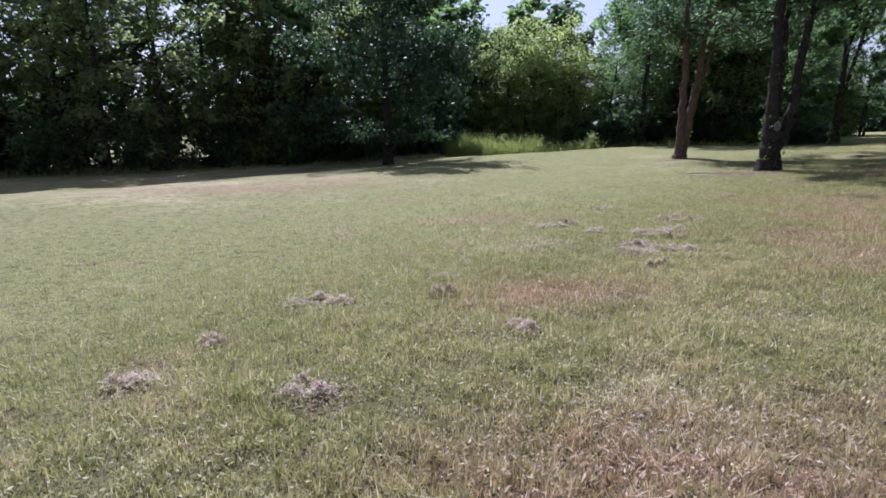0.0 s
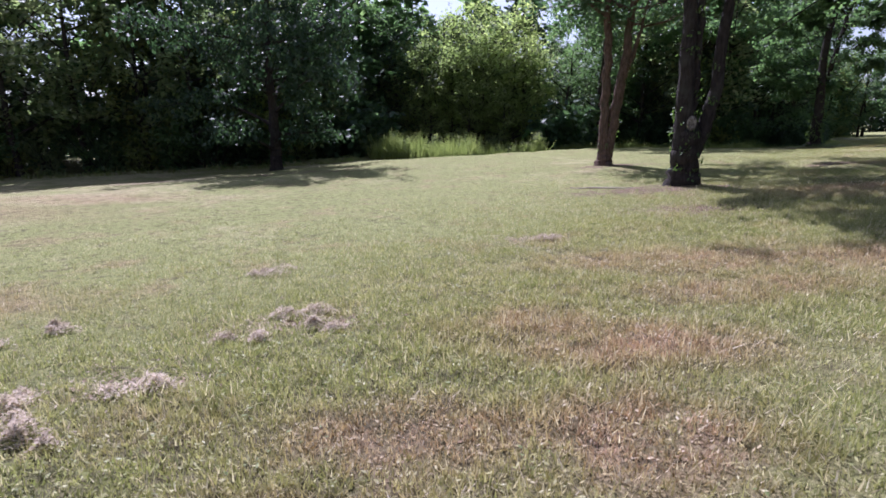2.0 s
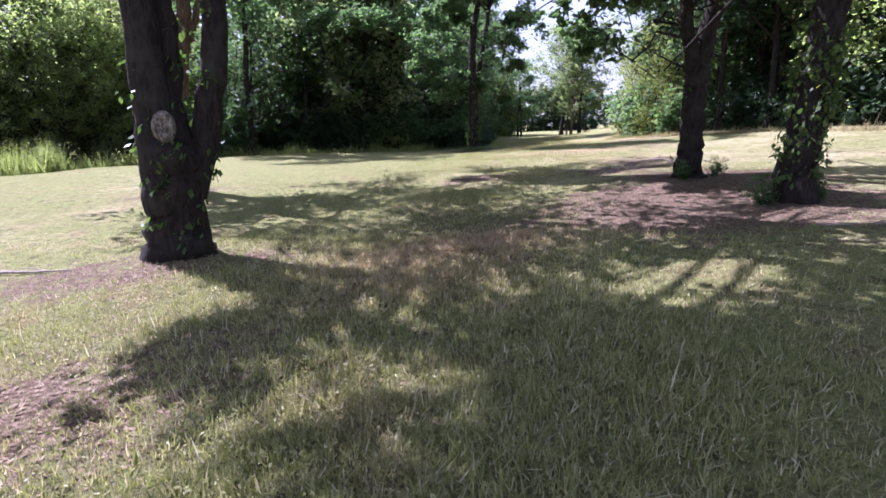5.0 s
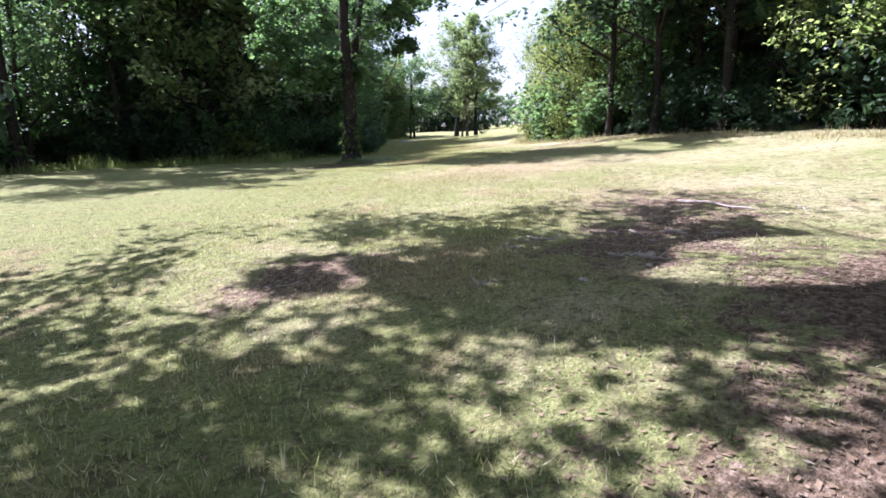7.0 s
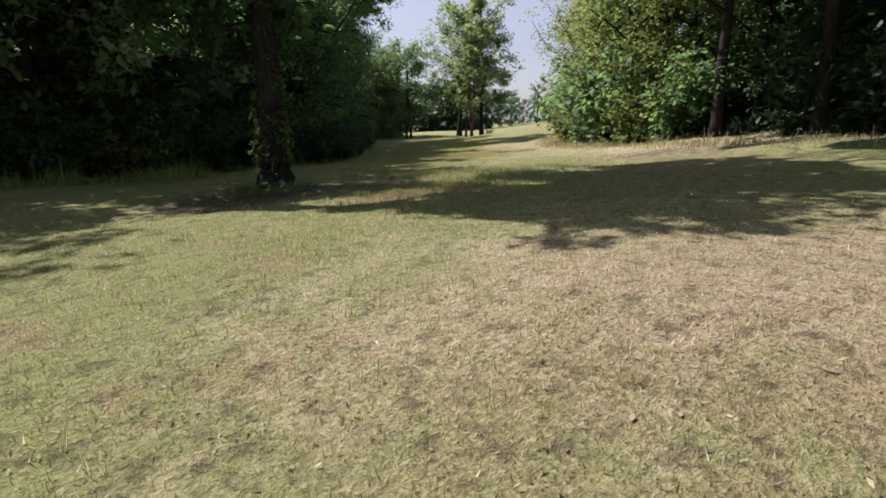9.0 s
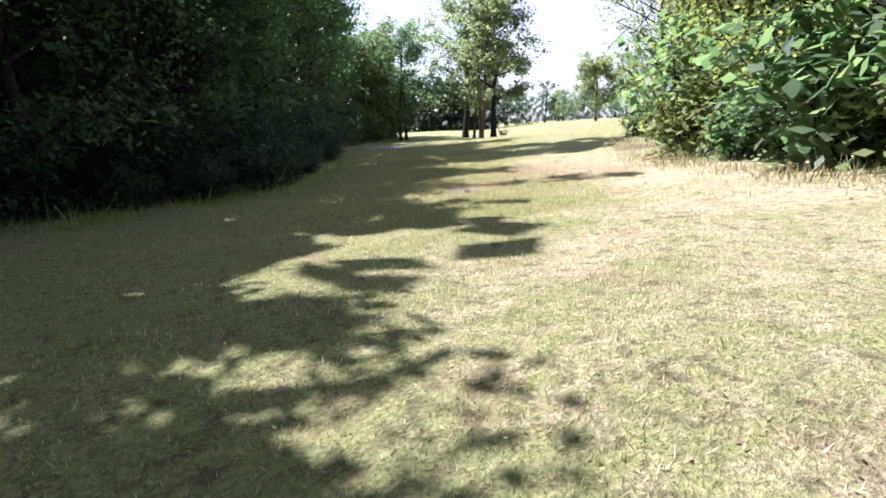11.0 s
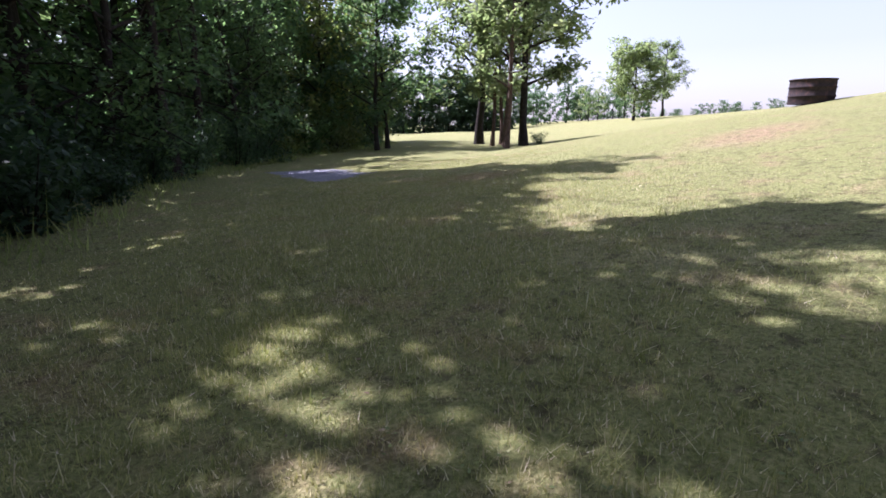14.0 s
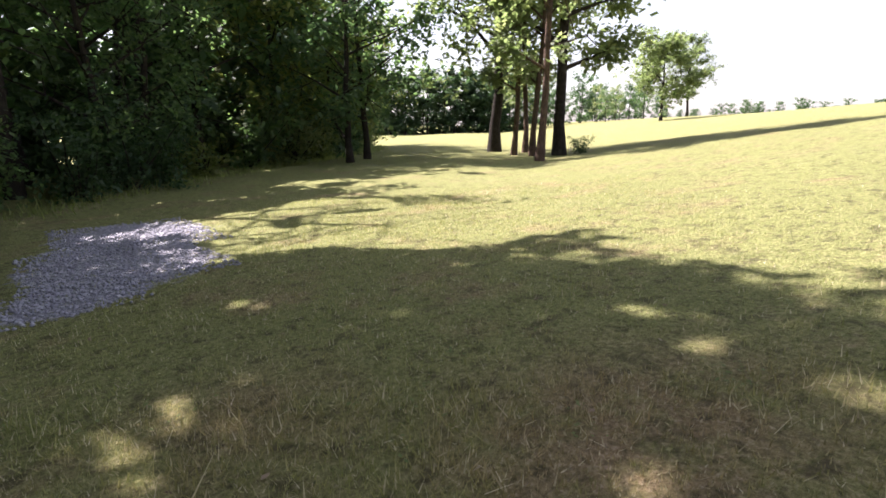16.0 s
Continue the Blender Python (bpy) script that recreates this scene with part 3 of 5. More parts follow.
def canopy_tree(seed, x, y, turn, scale, shades=(), high=8.0):
    """A tall tree of the woods' edge with a high dense crown and limbs added over the lawn to shade it."""
    rng = np.random.default_rng(seed)
    ob = thing("tree", "tall tree with a high dense crown at the woods' edge", "tree", "trees of the woods")
    m = Matrix.Translation((x, y, gz(x, y) - 0.05)) @ Matrix.Rotation(turn, 4, "Z") @ Matrix.Diagonal((scale, scale, scale, 1))
    back = np.array(m.inverted())
    sh = Shape()
    trunk = bend(rng, (0, 0, -0.3), (rng.normal(0, 0.5), rng.normal(0, 0.5), 11.0), 10, 0.06)
    r = np.linspace(1, 0.12, 10) ** 0.8 * 0.16
    r[0] *= 1.5
    sh.add(*tube(trunk, r, 9))
    c, sz = crown_limbs(rng, trunk, 5.6, 10.4, 2.7, 17, 0.072, sh, 0.3, 3)
    v = [leaves(rng, c, np.array(sz), 11500, 0.19, 0.35, 0.8)]
    for ss, ww, rr in shades:
        p = back[:3, :3] @ over(ss, ww, high) + back[:3, 3]
        root = trunk[int(np.argmin(abs(trunk[:, 2] - p[2] * 0.75)))]
        line = bend(rng, root, p, 10, 0.15)
        sh.add(*tube(line, np.linspace(0.028, 0.006, 10), 6))
        tips = []
        for i in range(9):
            q = p + rng.normal(0, 0.5, 3) * (rr / scale, rr / scale, rr * 0.4 / scale)
            sh.add(*tube(bend(rng, line[6 + i % 4], q, 4, 0.05), np.linspace(0.011, 0.004, 4), 4))
            tips.append(q)
        v.append(leaves(rng, tips, 0.55 * rr / scale, int(1150 * rr * rr), 0.17, 0.35, 0.6))
    part("trunk", sh.mesh("trunk", BARK), ob)
    part("crown", leaf_mesh("crown", thin_out(np.concatenate(v), m), LEAF), ob)
    ob.matrix_world = m
    return ob


def wood_tree(seed, height, reach, lo, count, leaf_n, leaf, material, bark, label, group, rad=0.16, flat=0.8, droop=0.35, up=0.45, sub=3):
    """A woodland tree: a tapered stem with limbs, and a crown of small leaves in clumps."""
    rng = np.random.default_rng(seed)
    ob = thing("tree", label, "tree", group)
    sh = Shape()
    top = (rng.normal(0, 0.5), rng.normal(0, 0.5), height * 0.93)
    trunk = bend(rng, (0, 0, -0.3), top, 10, 0.06)
    r = np.linspace(1, 0.12, 10) ** 0.8 * rad
    r[0] *= 1.5
    sh.add(*tube(trunk, r, 9))
    c, sz = crown_limbs(rng, trunk, lo, height * 0.88, reach, count, rad * 0.45, sh, up, sub)
    c.append(trunk[-1])
    sz.append(reach * 0.3)
    part("trunk", sh.mesh("trunk", bark), ob)
    part("crown", leaf_mesh("crown", leaves(rng, c, np.array(sz), leaf_n, leaf, droop, flat), material), ob)
    return ob


def shrub(seed, height, reach, leaf_n, leaf, material, label, group, name="shrub"):
    rng = np.random.default_rng(seed)
    ob = thing(name, label, "shrub", group)
    sh = Shape()
    c, sz = [], []
    for k in range(9):
        az, ln = rng.random() * 6.28, reach * rng.uniform(0.3, 1.0)
        tip = (math.cos(az) * ln, math.sin(az) * ln, height * rng.uniform(0.45, 0.95))
        line = bend(rng, (rng.normal(0, 0.12), rng.normal(0, 0.12), -0.1), tip, 5, 0.05)
        sh.add(*tube(line, np.linspace(0.03, 0.008, 5), 4))
        c += [line[1] + rng.normal(0, 0.25, 3), line[2] + rng.normal(0, 0.3, 3), line[3], line[4]]
        sz += [0.4 * reach] * 4
    part("stem", sh.mesh("stem", BARK), ob)
    v = leaves(rng, c, np.array(sz), leaf_n, leaf)
    v[:, 2] = np.maximum(v[:, 2], 0.02)
    part("foliage", leaf_mesh("foliage", v, material), ob)
    return ob


def put(ob, x, y, turn=0.0, scale=1.0, sink=0.05, tall=1.0):
    """Stands a copy at x, y."""
    m = Matrix.Translation((x, y, gz(x, y) - sink)) @ Matrix.Rotation(turn, 4, "Z") @ Matrix.Diagonal((scale, scale, scale * tall, 1))
    return copy_thing(ob, m)


def remove(ob):
    for o in (*ob.children_recursive, ob):
        bpy.data.objects.remove(o)


rnd = random.Random(5)

# ---- the big trees of the lawn


def lawn_tree(name_label, seed, xy_at, stems, limbs_from, reach, limb_n, leaf_n, leaf, leaf_mat, bark, flare=1.35, ivy=0, scar=None, hang=0.35, lean=(0, 0), boughs=(), skirt=None, bough_stem=-1, shades=()):
    """A lawn tree with its own stems: each stem is a list of points and the radii along it."""
    rng = np.random.default_rng(seed)
    x, y = xy_at
    ob = thing("tree", name_label, "tree", "lawn trees")
    ob.location = (x, y, gz(x, y) - 0.04)
    boughs = list(boughs) + [(*(over(a, b, h) - np.array(ob.location)), r) for a, b, h, r in shades]
    c, sz = [], []
    ivy_at = []
    for k, (pts, rad) in enumerate(stems):
        pts = np.asarray(pts, float)
        t = np.linspace(0, 1, len(pts))
        tt = np.linspace(0, 1, 26)
        p = np.stack([np.interp(tt, t, pts[:, i]) for i in range(3)], 1)
        for _ in range(2):
            p[1:-1] = (p[:-2] + 2 * p[1:-1] + p[2:]) / 4
        r = np.interp(tt, t, rad)
        p[3:] += rng.normal(0, 0.02, (23, 3))
        sh = Shape()
        v, q = tube(p, r, 14)
        if k == 0:
            # root flare: lobes that die out within half a metre
            a = np.arctan2(v[:, 1] - pts[0][1], v[:, 0] - pts[0][0])
            f = np.exp(-np.maximum(v[:, 2], 0) / 0.22) * (flare - 1) * (0.75 + 0.5 * np.sin(3 * a + seed) + 0.25 * np.sin(7 * a))
            v[:, :2] = pts[0][:2] + (v[:, :2] - pts[0][:2]) * (1 + f)[:, None]
        ridge = 1 + 0.03 * np.sin(np.arange(len(v)) * 2.39 + v[:, 2] * 3)
        v[:, :2] = np.repeat(p, 14, axis=0)[:, :2] + (v[:, :2] - np.repeat(p, 14, axis=0)[:, :2]) * ridge[:, None]
        sh.add(v, q)
        if k > 0 or len(stems) == 1:
            c1, s1 = crown_limbs(rng, p, limbs_from, p[-1][2] - 0.2, reach, limb_n, r[len(r) // 2] * 0.5, sh, 0.25, 4, 7, lean)
            c, sz = c + c1 + [p[-1]], sz + s1 + [reach * 0.25]
        if k == bough_stem % len(stems):
            # long boughs, many added only to shade the lawn: where each ends, and the width of its leafy end
            for bx, by, bz, br in boughs:
                root = p[int(np.argmin(abs(p[:, 2] - bz * 0.75)))]
                line = bend(rng, root, (bx, by, bz), 12, 0.17)
                sh.add(*tube(line, np.linspace(0.026, 0.005, 12), 7))
                if np.linalg.norm(line[-1] - line[0]) > 7:
                    c += list(line[4:9] + rng.normal(0, 0.25, (5, 3)))
                    sz += [0.45] * 5
                for i in range(14):
                    q = line[8 + i % 4] + rng.normal(0, 0.5, 3) * (br, br, br * 0.35)
                    sh.add(*tube(bend(rng, line[7 + i % 4], q, 4, 0.05), np.linspace(0.011, 0.004, 4), 4))
                    c.append(q)
                    sz.append(br * 0.5)
        part("trunk" if k == 0 else "stem", sh.mesh("trunk", bark), ob)
        if ivy:
            for i in range(ivy):
                f = rng.random()
                j = min(24, int(f * 25))
                a = rng.random() * 6.28
                ivy_at.append(p[j] + (math.cos(a) * r[j] * 1.15, math.sin(a) * r[j] * 1.15, rng.uniform(-0.1, 0.1)))
    v = leaves(rng, c, np.array(sz), leaf_n, leaf, hang, 0.8).reshape(-1, 4, 3)
    v = v[v[:, :, 2].min(axis=1) > (skirt or limbs_from * 0.95)]
    part("crown", leaf_mesh("crown", thin_out(v, Matrix.Translation(ob.location)), leaf_mat), ob)
    if ivy:
        pts = np.array([q for q in ivy_at if 0.25 < q[2] < 4.5])
        part("ivy", leaf_mesh("ivy", leaves(rng, pts, 0.13, len(pts) * 10, 0.075, 0.9, 1.0), LEAF_IVY), ob, "climbing ivy with a few yellow leaves")
    if scar:
        bm = bmesh.new()
        bmesh.ops.create_uvsphere(bm, u_segments=16, v_segments=10, radius=1)
        for v in bm.verts:
            k = math.hypot(v.co.x, v.co.z)
            v.co.y *= 0.35 + (0.5 if 0.55 < k < 0.9 else 0)
        me = bpy.data.meshes.new("scar")
        bm.to_mesh(me)
        bm.free()
        me.materials.append(SCAR)
        s = part("scar", me, ob, "pale healed branch scar")
        s.matrix_basis = Matrix.Translation(scar[0]) @ Matrix.Rotation(scar[1], 4, "Z") @ Matrix.Diagonal((*scar[2], 1))
    return ob


lawn_tree("dark forked lawn tree with a pale branch scar", 11, TREE_A,
          [([(0.02, 0, -0.2), (0.0, 0, 0.5), (-0.01, 0, 1.0), (-0.03, 0, 1.3)], (0.29, 0.265, 0.275, 0.2)),
           ([(-0.1, 0, 0.8), (-0.12, 0, 1.5), (-0.17, 0.05, 3.2), (-0.25, 0.1, 6.4), (-0.1, 0.2, 11.2)], (0.2, 0.175, 0.135, 0.11, 0.03)),
           ([(0.0, 0.06, 0.9), (0.07, 0.08, 1.7), (0.1, 0.15, 3.4), (0.2, 0.6, 6.4)], (0.16, 0.11, 0.085, 0.03)),
           ([(0.12, 0, 0.65), (0.32, -0.02, 1.2), (0.45, 0.0, 1.9), (0.6, 0.1, 3.6), (1.1, 0.2, 6.6), (1.5, 0.3, 10.4)], (0.17, 0.145, 0.125, 0.105, 0.09, 0.03))],
          4.4, 2.7, 9, 21000, 0.16, LEAF_DARK, BARK, 1.42, 32, ((-0.05, -0.25, 1.32), 0.0, (0.105, 0.05, 0.15)), lean=(0.85, 0.0), bough_stem=1,
          boughs=[(-2.8, 1.2, 9.6, 1.3), (-2.0, 2.0, 9.8, 1.2), (-3.6, 1.2, 9.8, 1.2), (-1.6, 0.6, 8.6, 1.2), (-2.6, 0.6, 8.6, 1.1), (-3.4, 2.2, 10.2, 1.1), (-1.2, 2.0, 9.8, 1.1), (-1.2, 1.6, 5.4, 0.45), (-1.7, 1.8, 5.6, 0.4)])
lawn_tree("reddish forked lawn tree with yellowing leaves", 12, TREE_B,
          [([(0, 0, -0.2), (0.0, 0, 0.4), (0.02, 0, 0.9)], (0.26, 0.22, 0.2)),
           ([(-0.08, 0, 0.3), (-0.1, 0, 1.5), (-0.12, 0, 3.4), (-0.25, 0.1, 6.2), (-0.2, 0, 8.4)], (0.17, 0.15, 0.13, 0.09, 0.02)),
           ([(0.08, 0, 0.3), (0.2, 0, 1.6), (0.48, 0.05, 3.2), (0.62, 0.2, 5.0), (0.9, 0.3, 7.8)], (0.17, 0.17, 0.15, 0.1, 0.02)),
           ([(0.4, 0.05, 2.7), (0.75, 0.1, 3.6), (1.2, 0.2, 5.6)], (0.09, 0.07, 0.02))],
          4.6, 2.4, 7, 9500, 0.17, LEAF_DARK, BARK_RED, 1.35, 10, lean=(0.2, 0))
# its far northward boughs are made up, to cast the lawn shade there
lawn_tree("forked dark lawn tree on a littered mound", 13, TREE_E,
          [([(0, 0, -0.2), (-0.01, 0, 0.6), (-0.03, 0, 1.9)], (0.21, 0.18, 0.18)),
           ([(-0.08, 0, 1.5), (-0.2, 0.04, 2.1), (-0.34, 0.08, 2.7), (-0.42, 0.12, 3.4), (-0.5, 0.2, 7.0)], (0.11, 0.11, 0.1, 0.09, 0.02)),
           ([(0.0, 0, 1.5), (0.06, -0.04, 2.1), (0.12, -0.08, 2.8), (0.14, -0.1, 3.5), (0.35, 0, 7.4)], (0.15, 0.145, 0.13, 0.12, 0.02))],
          3.4, 3.0, 9, 41000, 0.14, LEAF, BARK, 1.45, 4, lean=(-0.2, 0.3),
          boughs=[(-2.6, 10.4, 6.7, 1.2), (-3.1, 9.3, 6.6, 1.0), (-2.3, 9.5, 7.0, 1.3), (-1.1, 8.4, 6.9, 1.3), (-2.9, 7.8, 6.8, 0.9), (-1.7, 7.1, 6.7, 1.2), (-0.9, 7.3, 7.1, 1.0), (-2.7, 6.5, 6.7, 1.1), (-3.4, 7.3, 6.8, 1.0), (-1.9, 5.9, 6.9, 1.0),
                  (-1.2, 1.0, 2.9, 0.45), (-0.8, 0.8, 3.3, 0.45), (-1.0, 1.1, 3.7, 0.55), (-0.6, 0.6, 3.6, 0.5), (-1.4, 1.3, 3.3, 0.4), (0.7, -0.4, 3.9, 0.6), (0.2, 0.6, 3.9, 0.6)],
          shades=[(25.4, -1.1, 6.5, 0.5), (24.9, -0.8, 6.5, 0.5), (25.2, -0.3, 6.5, 0.45), (24.7, 0.2, 6.5, 0.45)], skirt=1.9)
lawn_tree("lawn tree thickly wrapped in climbing ivy", 14, TREE_F,
          [([(0, 0, -0.2), (0.0, 0, 0.6), (0.05, 0, 1.4), (0.1, -0.02, 1.9)], (0.21, 0.19, 0.185, 0.16)),
           ([(0.05, 0, 1.0), (0.1, -0.02, 2.0), (0.25, -0.08, 3.6), (0.3, -0.1, 7.2)], (0.185, 0.18, 0.15, 0.02))],
          2.9, 3.0, 10, 12000, 0.16, LEAF, BARK, 1.4, 150, lean=(-0.2, 0))
lawn_tree("tall broad dark tree in front of the woods", 15, TREE_D,
          [([(0, 0, -0.2), (0.0, 0, 0.7), (0.02, 0, 1.6)], (0.27, 0.24, 0.22)),
           ([(0, 0, 0.9), (0.0, 0, 2.4), (-0.1, 0.1, 5.0), (0.4, 0.1, 7.6), (0.9, 0.1, 10.6)], (0.23, 0.2, 0.16, 0.1, 0.02)),
           ([(0.05, 0, 1.5), (0.3, 0.2, 3.2), (0.9, 0.2, 6.5), (2.6, 0.1, 11.6)], (0.13, 0.12, 0.09, 0.02))],
          7.6, 2.5, 9, 66000, 0.16, LEAF, BARK, 1.6, 110, lean=(0.4, 0.0), skirt=2.3,
          shades=[(37.0, -0.7, 5.8, 0.5), (36.5, 0.4, 6.2, 0.6), (36.7, 1.5, 6.6, 0.6), (37.2, 0.6, 6.0, 0.5), (38.6, 2.4, 7.0, 0.7), (38.5, 8.4, 10.5, 1.5), (40.2, 8.6, 10.5, 1.4), (37.0, 8.8, 10.5, 1.3), (41.6, 8.3, 10.5, 1.1)],
          boughs=[(-2.4, 1.2, 4.0, 0.9), (0.9, -0.6, 4.8, 0.8), (1.7, -1.2, 5.0, 0.8), (1.4, -1.0, 3.9, 0.6), (1.8, -1.3, 6.0, 0.8), (-1.6, 0.8, 5.2, 0.9), (-1.6, 0.6, 3.2, 0.9), (-0.7, 1.0, 3.6, 0.9), (0.4, 0.6, 3.2, 0.7), (-2.2, -0.2, 3.6, 0.8), (4.4, 0.3, 11.0, 1.7), (3.6, -0.6, 10.4, 1.6), (5.0, 1.2, 12.0, 1.7), (3.9, 1.6, 11.6, 1.6), (5.8, 0.0, 11.4, 1.5), (6.2, 1.8, 12.2, 1.5),
                  (-2.6, 0.2, 9.0, 1.0), (-1.6, -0.2, 8.7, 1.1), (-0.8, 0.3, 9.2, 1.1), (-2.0, -0.7, 8.3, 0.9), (0.2, -0.6, 8.4, 1.0), (1.2, -0.4, 8.6, 1.0)])
lawn_tree("drooping tree at the edge of the woods, shade put into its leaf colour", 16, TREE_C,
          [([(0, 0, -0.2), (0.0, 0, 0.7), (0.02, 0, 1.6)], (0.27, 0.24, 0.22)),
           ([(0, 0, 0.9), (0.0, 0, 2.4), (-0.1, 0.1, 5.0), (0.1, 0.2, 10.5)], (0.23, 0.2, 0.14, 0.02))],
          1.2, 3.0, 24, 24000, 0.2, LEAF_SHADED, BARK, 1.4, 0, None, 0.8)

# ---- woods
W = "trees of the woods"
KINDS = [
    wood_tree(21, 12, 2.9, 1.8, 18, 3600, 0.32, LEAF, BARK, "tall leafy woodland tree with a green crown", W),
    wood_tree(22, 11, 3.1, 1.2, 18, 3600, 0.32, LEAF_DARK, BARK, "dark green woodland tree with low branches", W),
    wood_tree(23, 13.5, 2.6, 2.6, 17, 3500, 0.31, LEAF, BARK, "tall narrow woodland tree with a green crown", W),
    wood_tree(24, 10, 3.0, 1.0, 18, 3600, 0.32, LEAF_LIGHT, BARK, "yellow-green woodland tree with low branches", W),
    wood_tree(25, 12, 2.8, 1.8, 17, 3500, 0.31, LEAF_GREY, BARK, "greyish green woodland tree with a loose crown", W),
    wood_tree(26, 11.5, 3.2, 1.1, 19, 3800, 0.33, LEAF_DARK, BARK, "dense dark woodland tree with low branches", W),
]
DEEP = [
    wood_tree(27, 13, 3.4, 1.2, 11, 1000, 0.82, LEAF_DARK, BARK, "dark tree deep in the woods", W, sub=1),
    wood_tree(28, 12, 3.2, 1.0, 11, 1000, 0.8, LEAF, BARK, "green tree deep in the woods", W, sub=1),
]
NEAR = [
    wood_tree(61, 8.6, 2.5, 0.7, 20, 6400, 0.155, LEAF_SHADED, BARK, "low-branched tree at the lawn's edge, shade put into its leaf colour", W),
    wood_tree(62, 8.2, 2.4, 0.7, 20, 6400, 0.15, LEAF, BARK, "low-branched green tree at the lawn's edge", W),
    wood_tree(64, 11.5, 2.8, 0.9, 22, 11000, 0.18, LEAF, BARK, "tall dense tree standing out of the woods' edge", W),
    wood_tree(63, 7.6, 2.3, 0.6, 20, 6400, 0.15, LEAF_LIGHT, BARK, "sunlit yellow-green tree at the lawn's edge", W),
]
NEAR.append(wood_tree(74, 8.2, 2.7, 0.5, 22, 6800, 0.18, LEAF_SUNNY, BARK, "grey-green tree behind tall weeds, sunlight put into its leaf colour", W))
OVERHANG = wood_tree(66, 12.5, 3.3, 3.3, 18, 5200, 0.29, LEAF_SHADED, BARK, "tall tree overhanging the wood's edge, shade put into its leaf colour", W)
FAR = [
    wood_tree(51, 12, 3.2, 0.15, 13, 1300, 0.8, LEAF_DARK, BARK, "dark round tree across the field", "far trees", sub=2),
    wood_tree(52, 9, 2.8, 0.1, 12, 800, 0.7, LEAF_DARK, BARK, "low dark tree across the field", "far trees", sub=1),
]
U = "undergrowth of the woods"
NEAR_BUSHES = [
    shrub(36, 2.4, 1.4, 2800, 0.13, LEAF_DARK, "dark green bush overhanging the lawn's edge", U),
    shrub(37, 2.0, 1.3, 2600, 0.12, LEAF, "green bush overhanging the lawn's edge", U),
]
BUSHES = [
    shrub(31, 2.8, 1.7, 1100, 0.26, LEAF_DARK, "dense dark green bush under the trees", U),
    shrub(32, 3.6, 1.9, 1300, 0.27, LEAF, "tall green bush under the trees", U),
    shrub(33, 2.0, 1.4, 1200, 0.2, LEAF_LIGHT, "yellow-green bush at the woods' edge", U),
    shrub(34, 3.0, 1.6, 1200, 0.23, LEAF_GREY, "greyish green bush at the woods' edge", U),
]
GLOOM = shrub(38, 2.8, 1.6, 1300, 0.22, LEAF_SHADED, "dense green bush under the overhanging trees, shade put into its leaf colour", U)
THICKET = shrub(35, 4.5, 2.6, 520, 0.7, LEAF_DARK, "dense dark thicket deep in the woods", U)
K = "trees of the field"
FIELD_KINDS = [
    wood_tree(41, 15, 3.6, 3.4, 18, 12500, 0.27, LEAF_GREY, BARK, "tall field tree with a stout flared trunk", K, 0.27),
    wood_tree(42, 13, 1.9, 3.2, 13, 4500, 0.24, LEAF_GREY, BARK_RED, "slender field tree with a thin reddish trunk", K, 0.14),
    wood_tree(44, 13, 4.8, 3.0, 16, 9000, 0.52, LEAF_GREY, BARK, "broad round tree standing alone in the far field", K, 0.25, up=0.35, sub=4),
    wood_tree(43, 14, 3.1, 3.4, 16, 12000, 0.27, LEAF_GREY, BARK, "tall green field tree with a straight trunk", K, 0.22),
]

LEFT_EDGE = [(-26, 21), (-20, 25), (-9.5, 31), (-4, 34), (-1, 44), (6, 47), (13, 46), (18, 41), (21.5, 39.5), (26.0, 42.2), (31.0, 46.5), (36.0, 52.8), (41.5, 60.5), (46.5, 67), (51.5, 72.3), (56.5, 76.2), (61.5, 80.8), (66, 87), (68, 96)]
RIGHT_EDGE = [(22, 8), (27.5, 15), (31, 22), (33.4, 28.3), (34.2, 30.8), (36.3, 33.8), (40.2, 38.6), (45, 42.8)]


def along(line, step, back, jitter):
    """Places along a line, set back to its left by some metres."""
    p = np.array(line, float)
    seg = np.linalg.norm(np.diff(p, axis=0), axis=1)
    cum = np.concatenate([[0], np.cumsum(seg)])
    out = []
    d = 0.0
    while d < cum[-1]:
        q = np.array([np.interp(d, cum, p[:, i]) for i in range(2)])
        e = np.array([np.interp(min(d + 0.5, cum[-1]), cum, p[:, i]) - np.interp(max(d - 0.5, 0), cum, p[:, i]) for i in range(2)])
        e /= np.linalg.norm(e)
        q = q + np.array([-e[1], e[0]]) * back
        out.append((q[0] + rnd.uniform(-jitter, jitter), q[1] + rnd.uniform(-jitter, jitter)))
        d += step * rnd.uniform(0.8, 1.25)
    return out


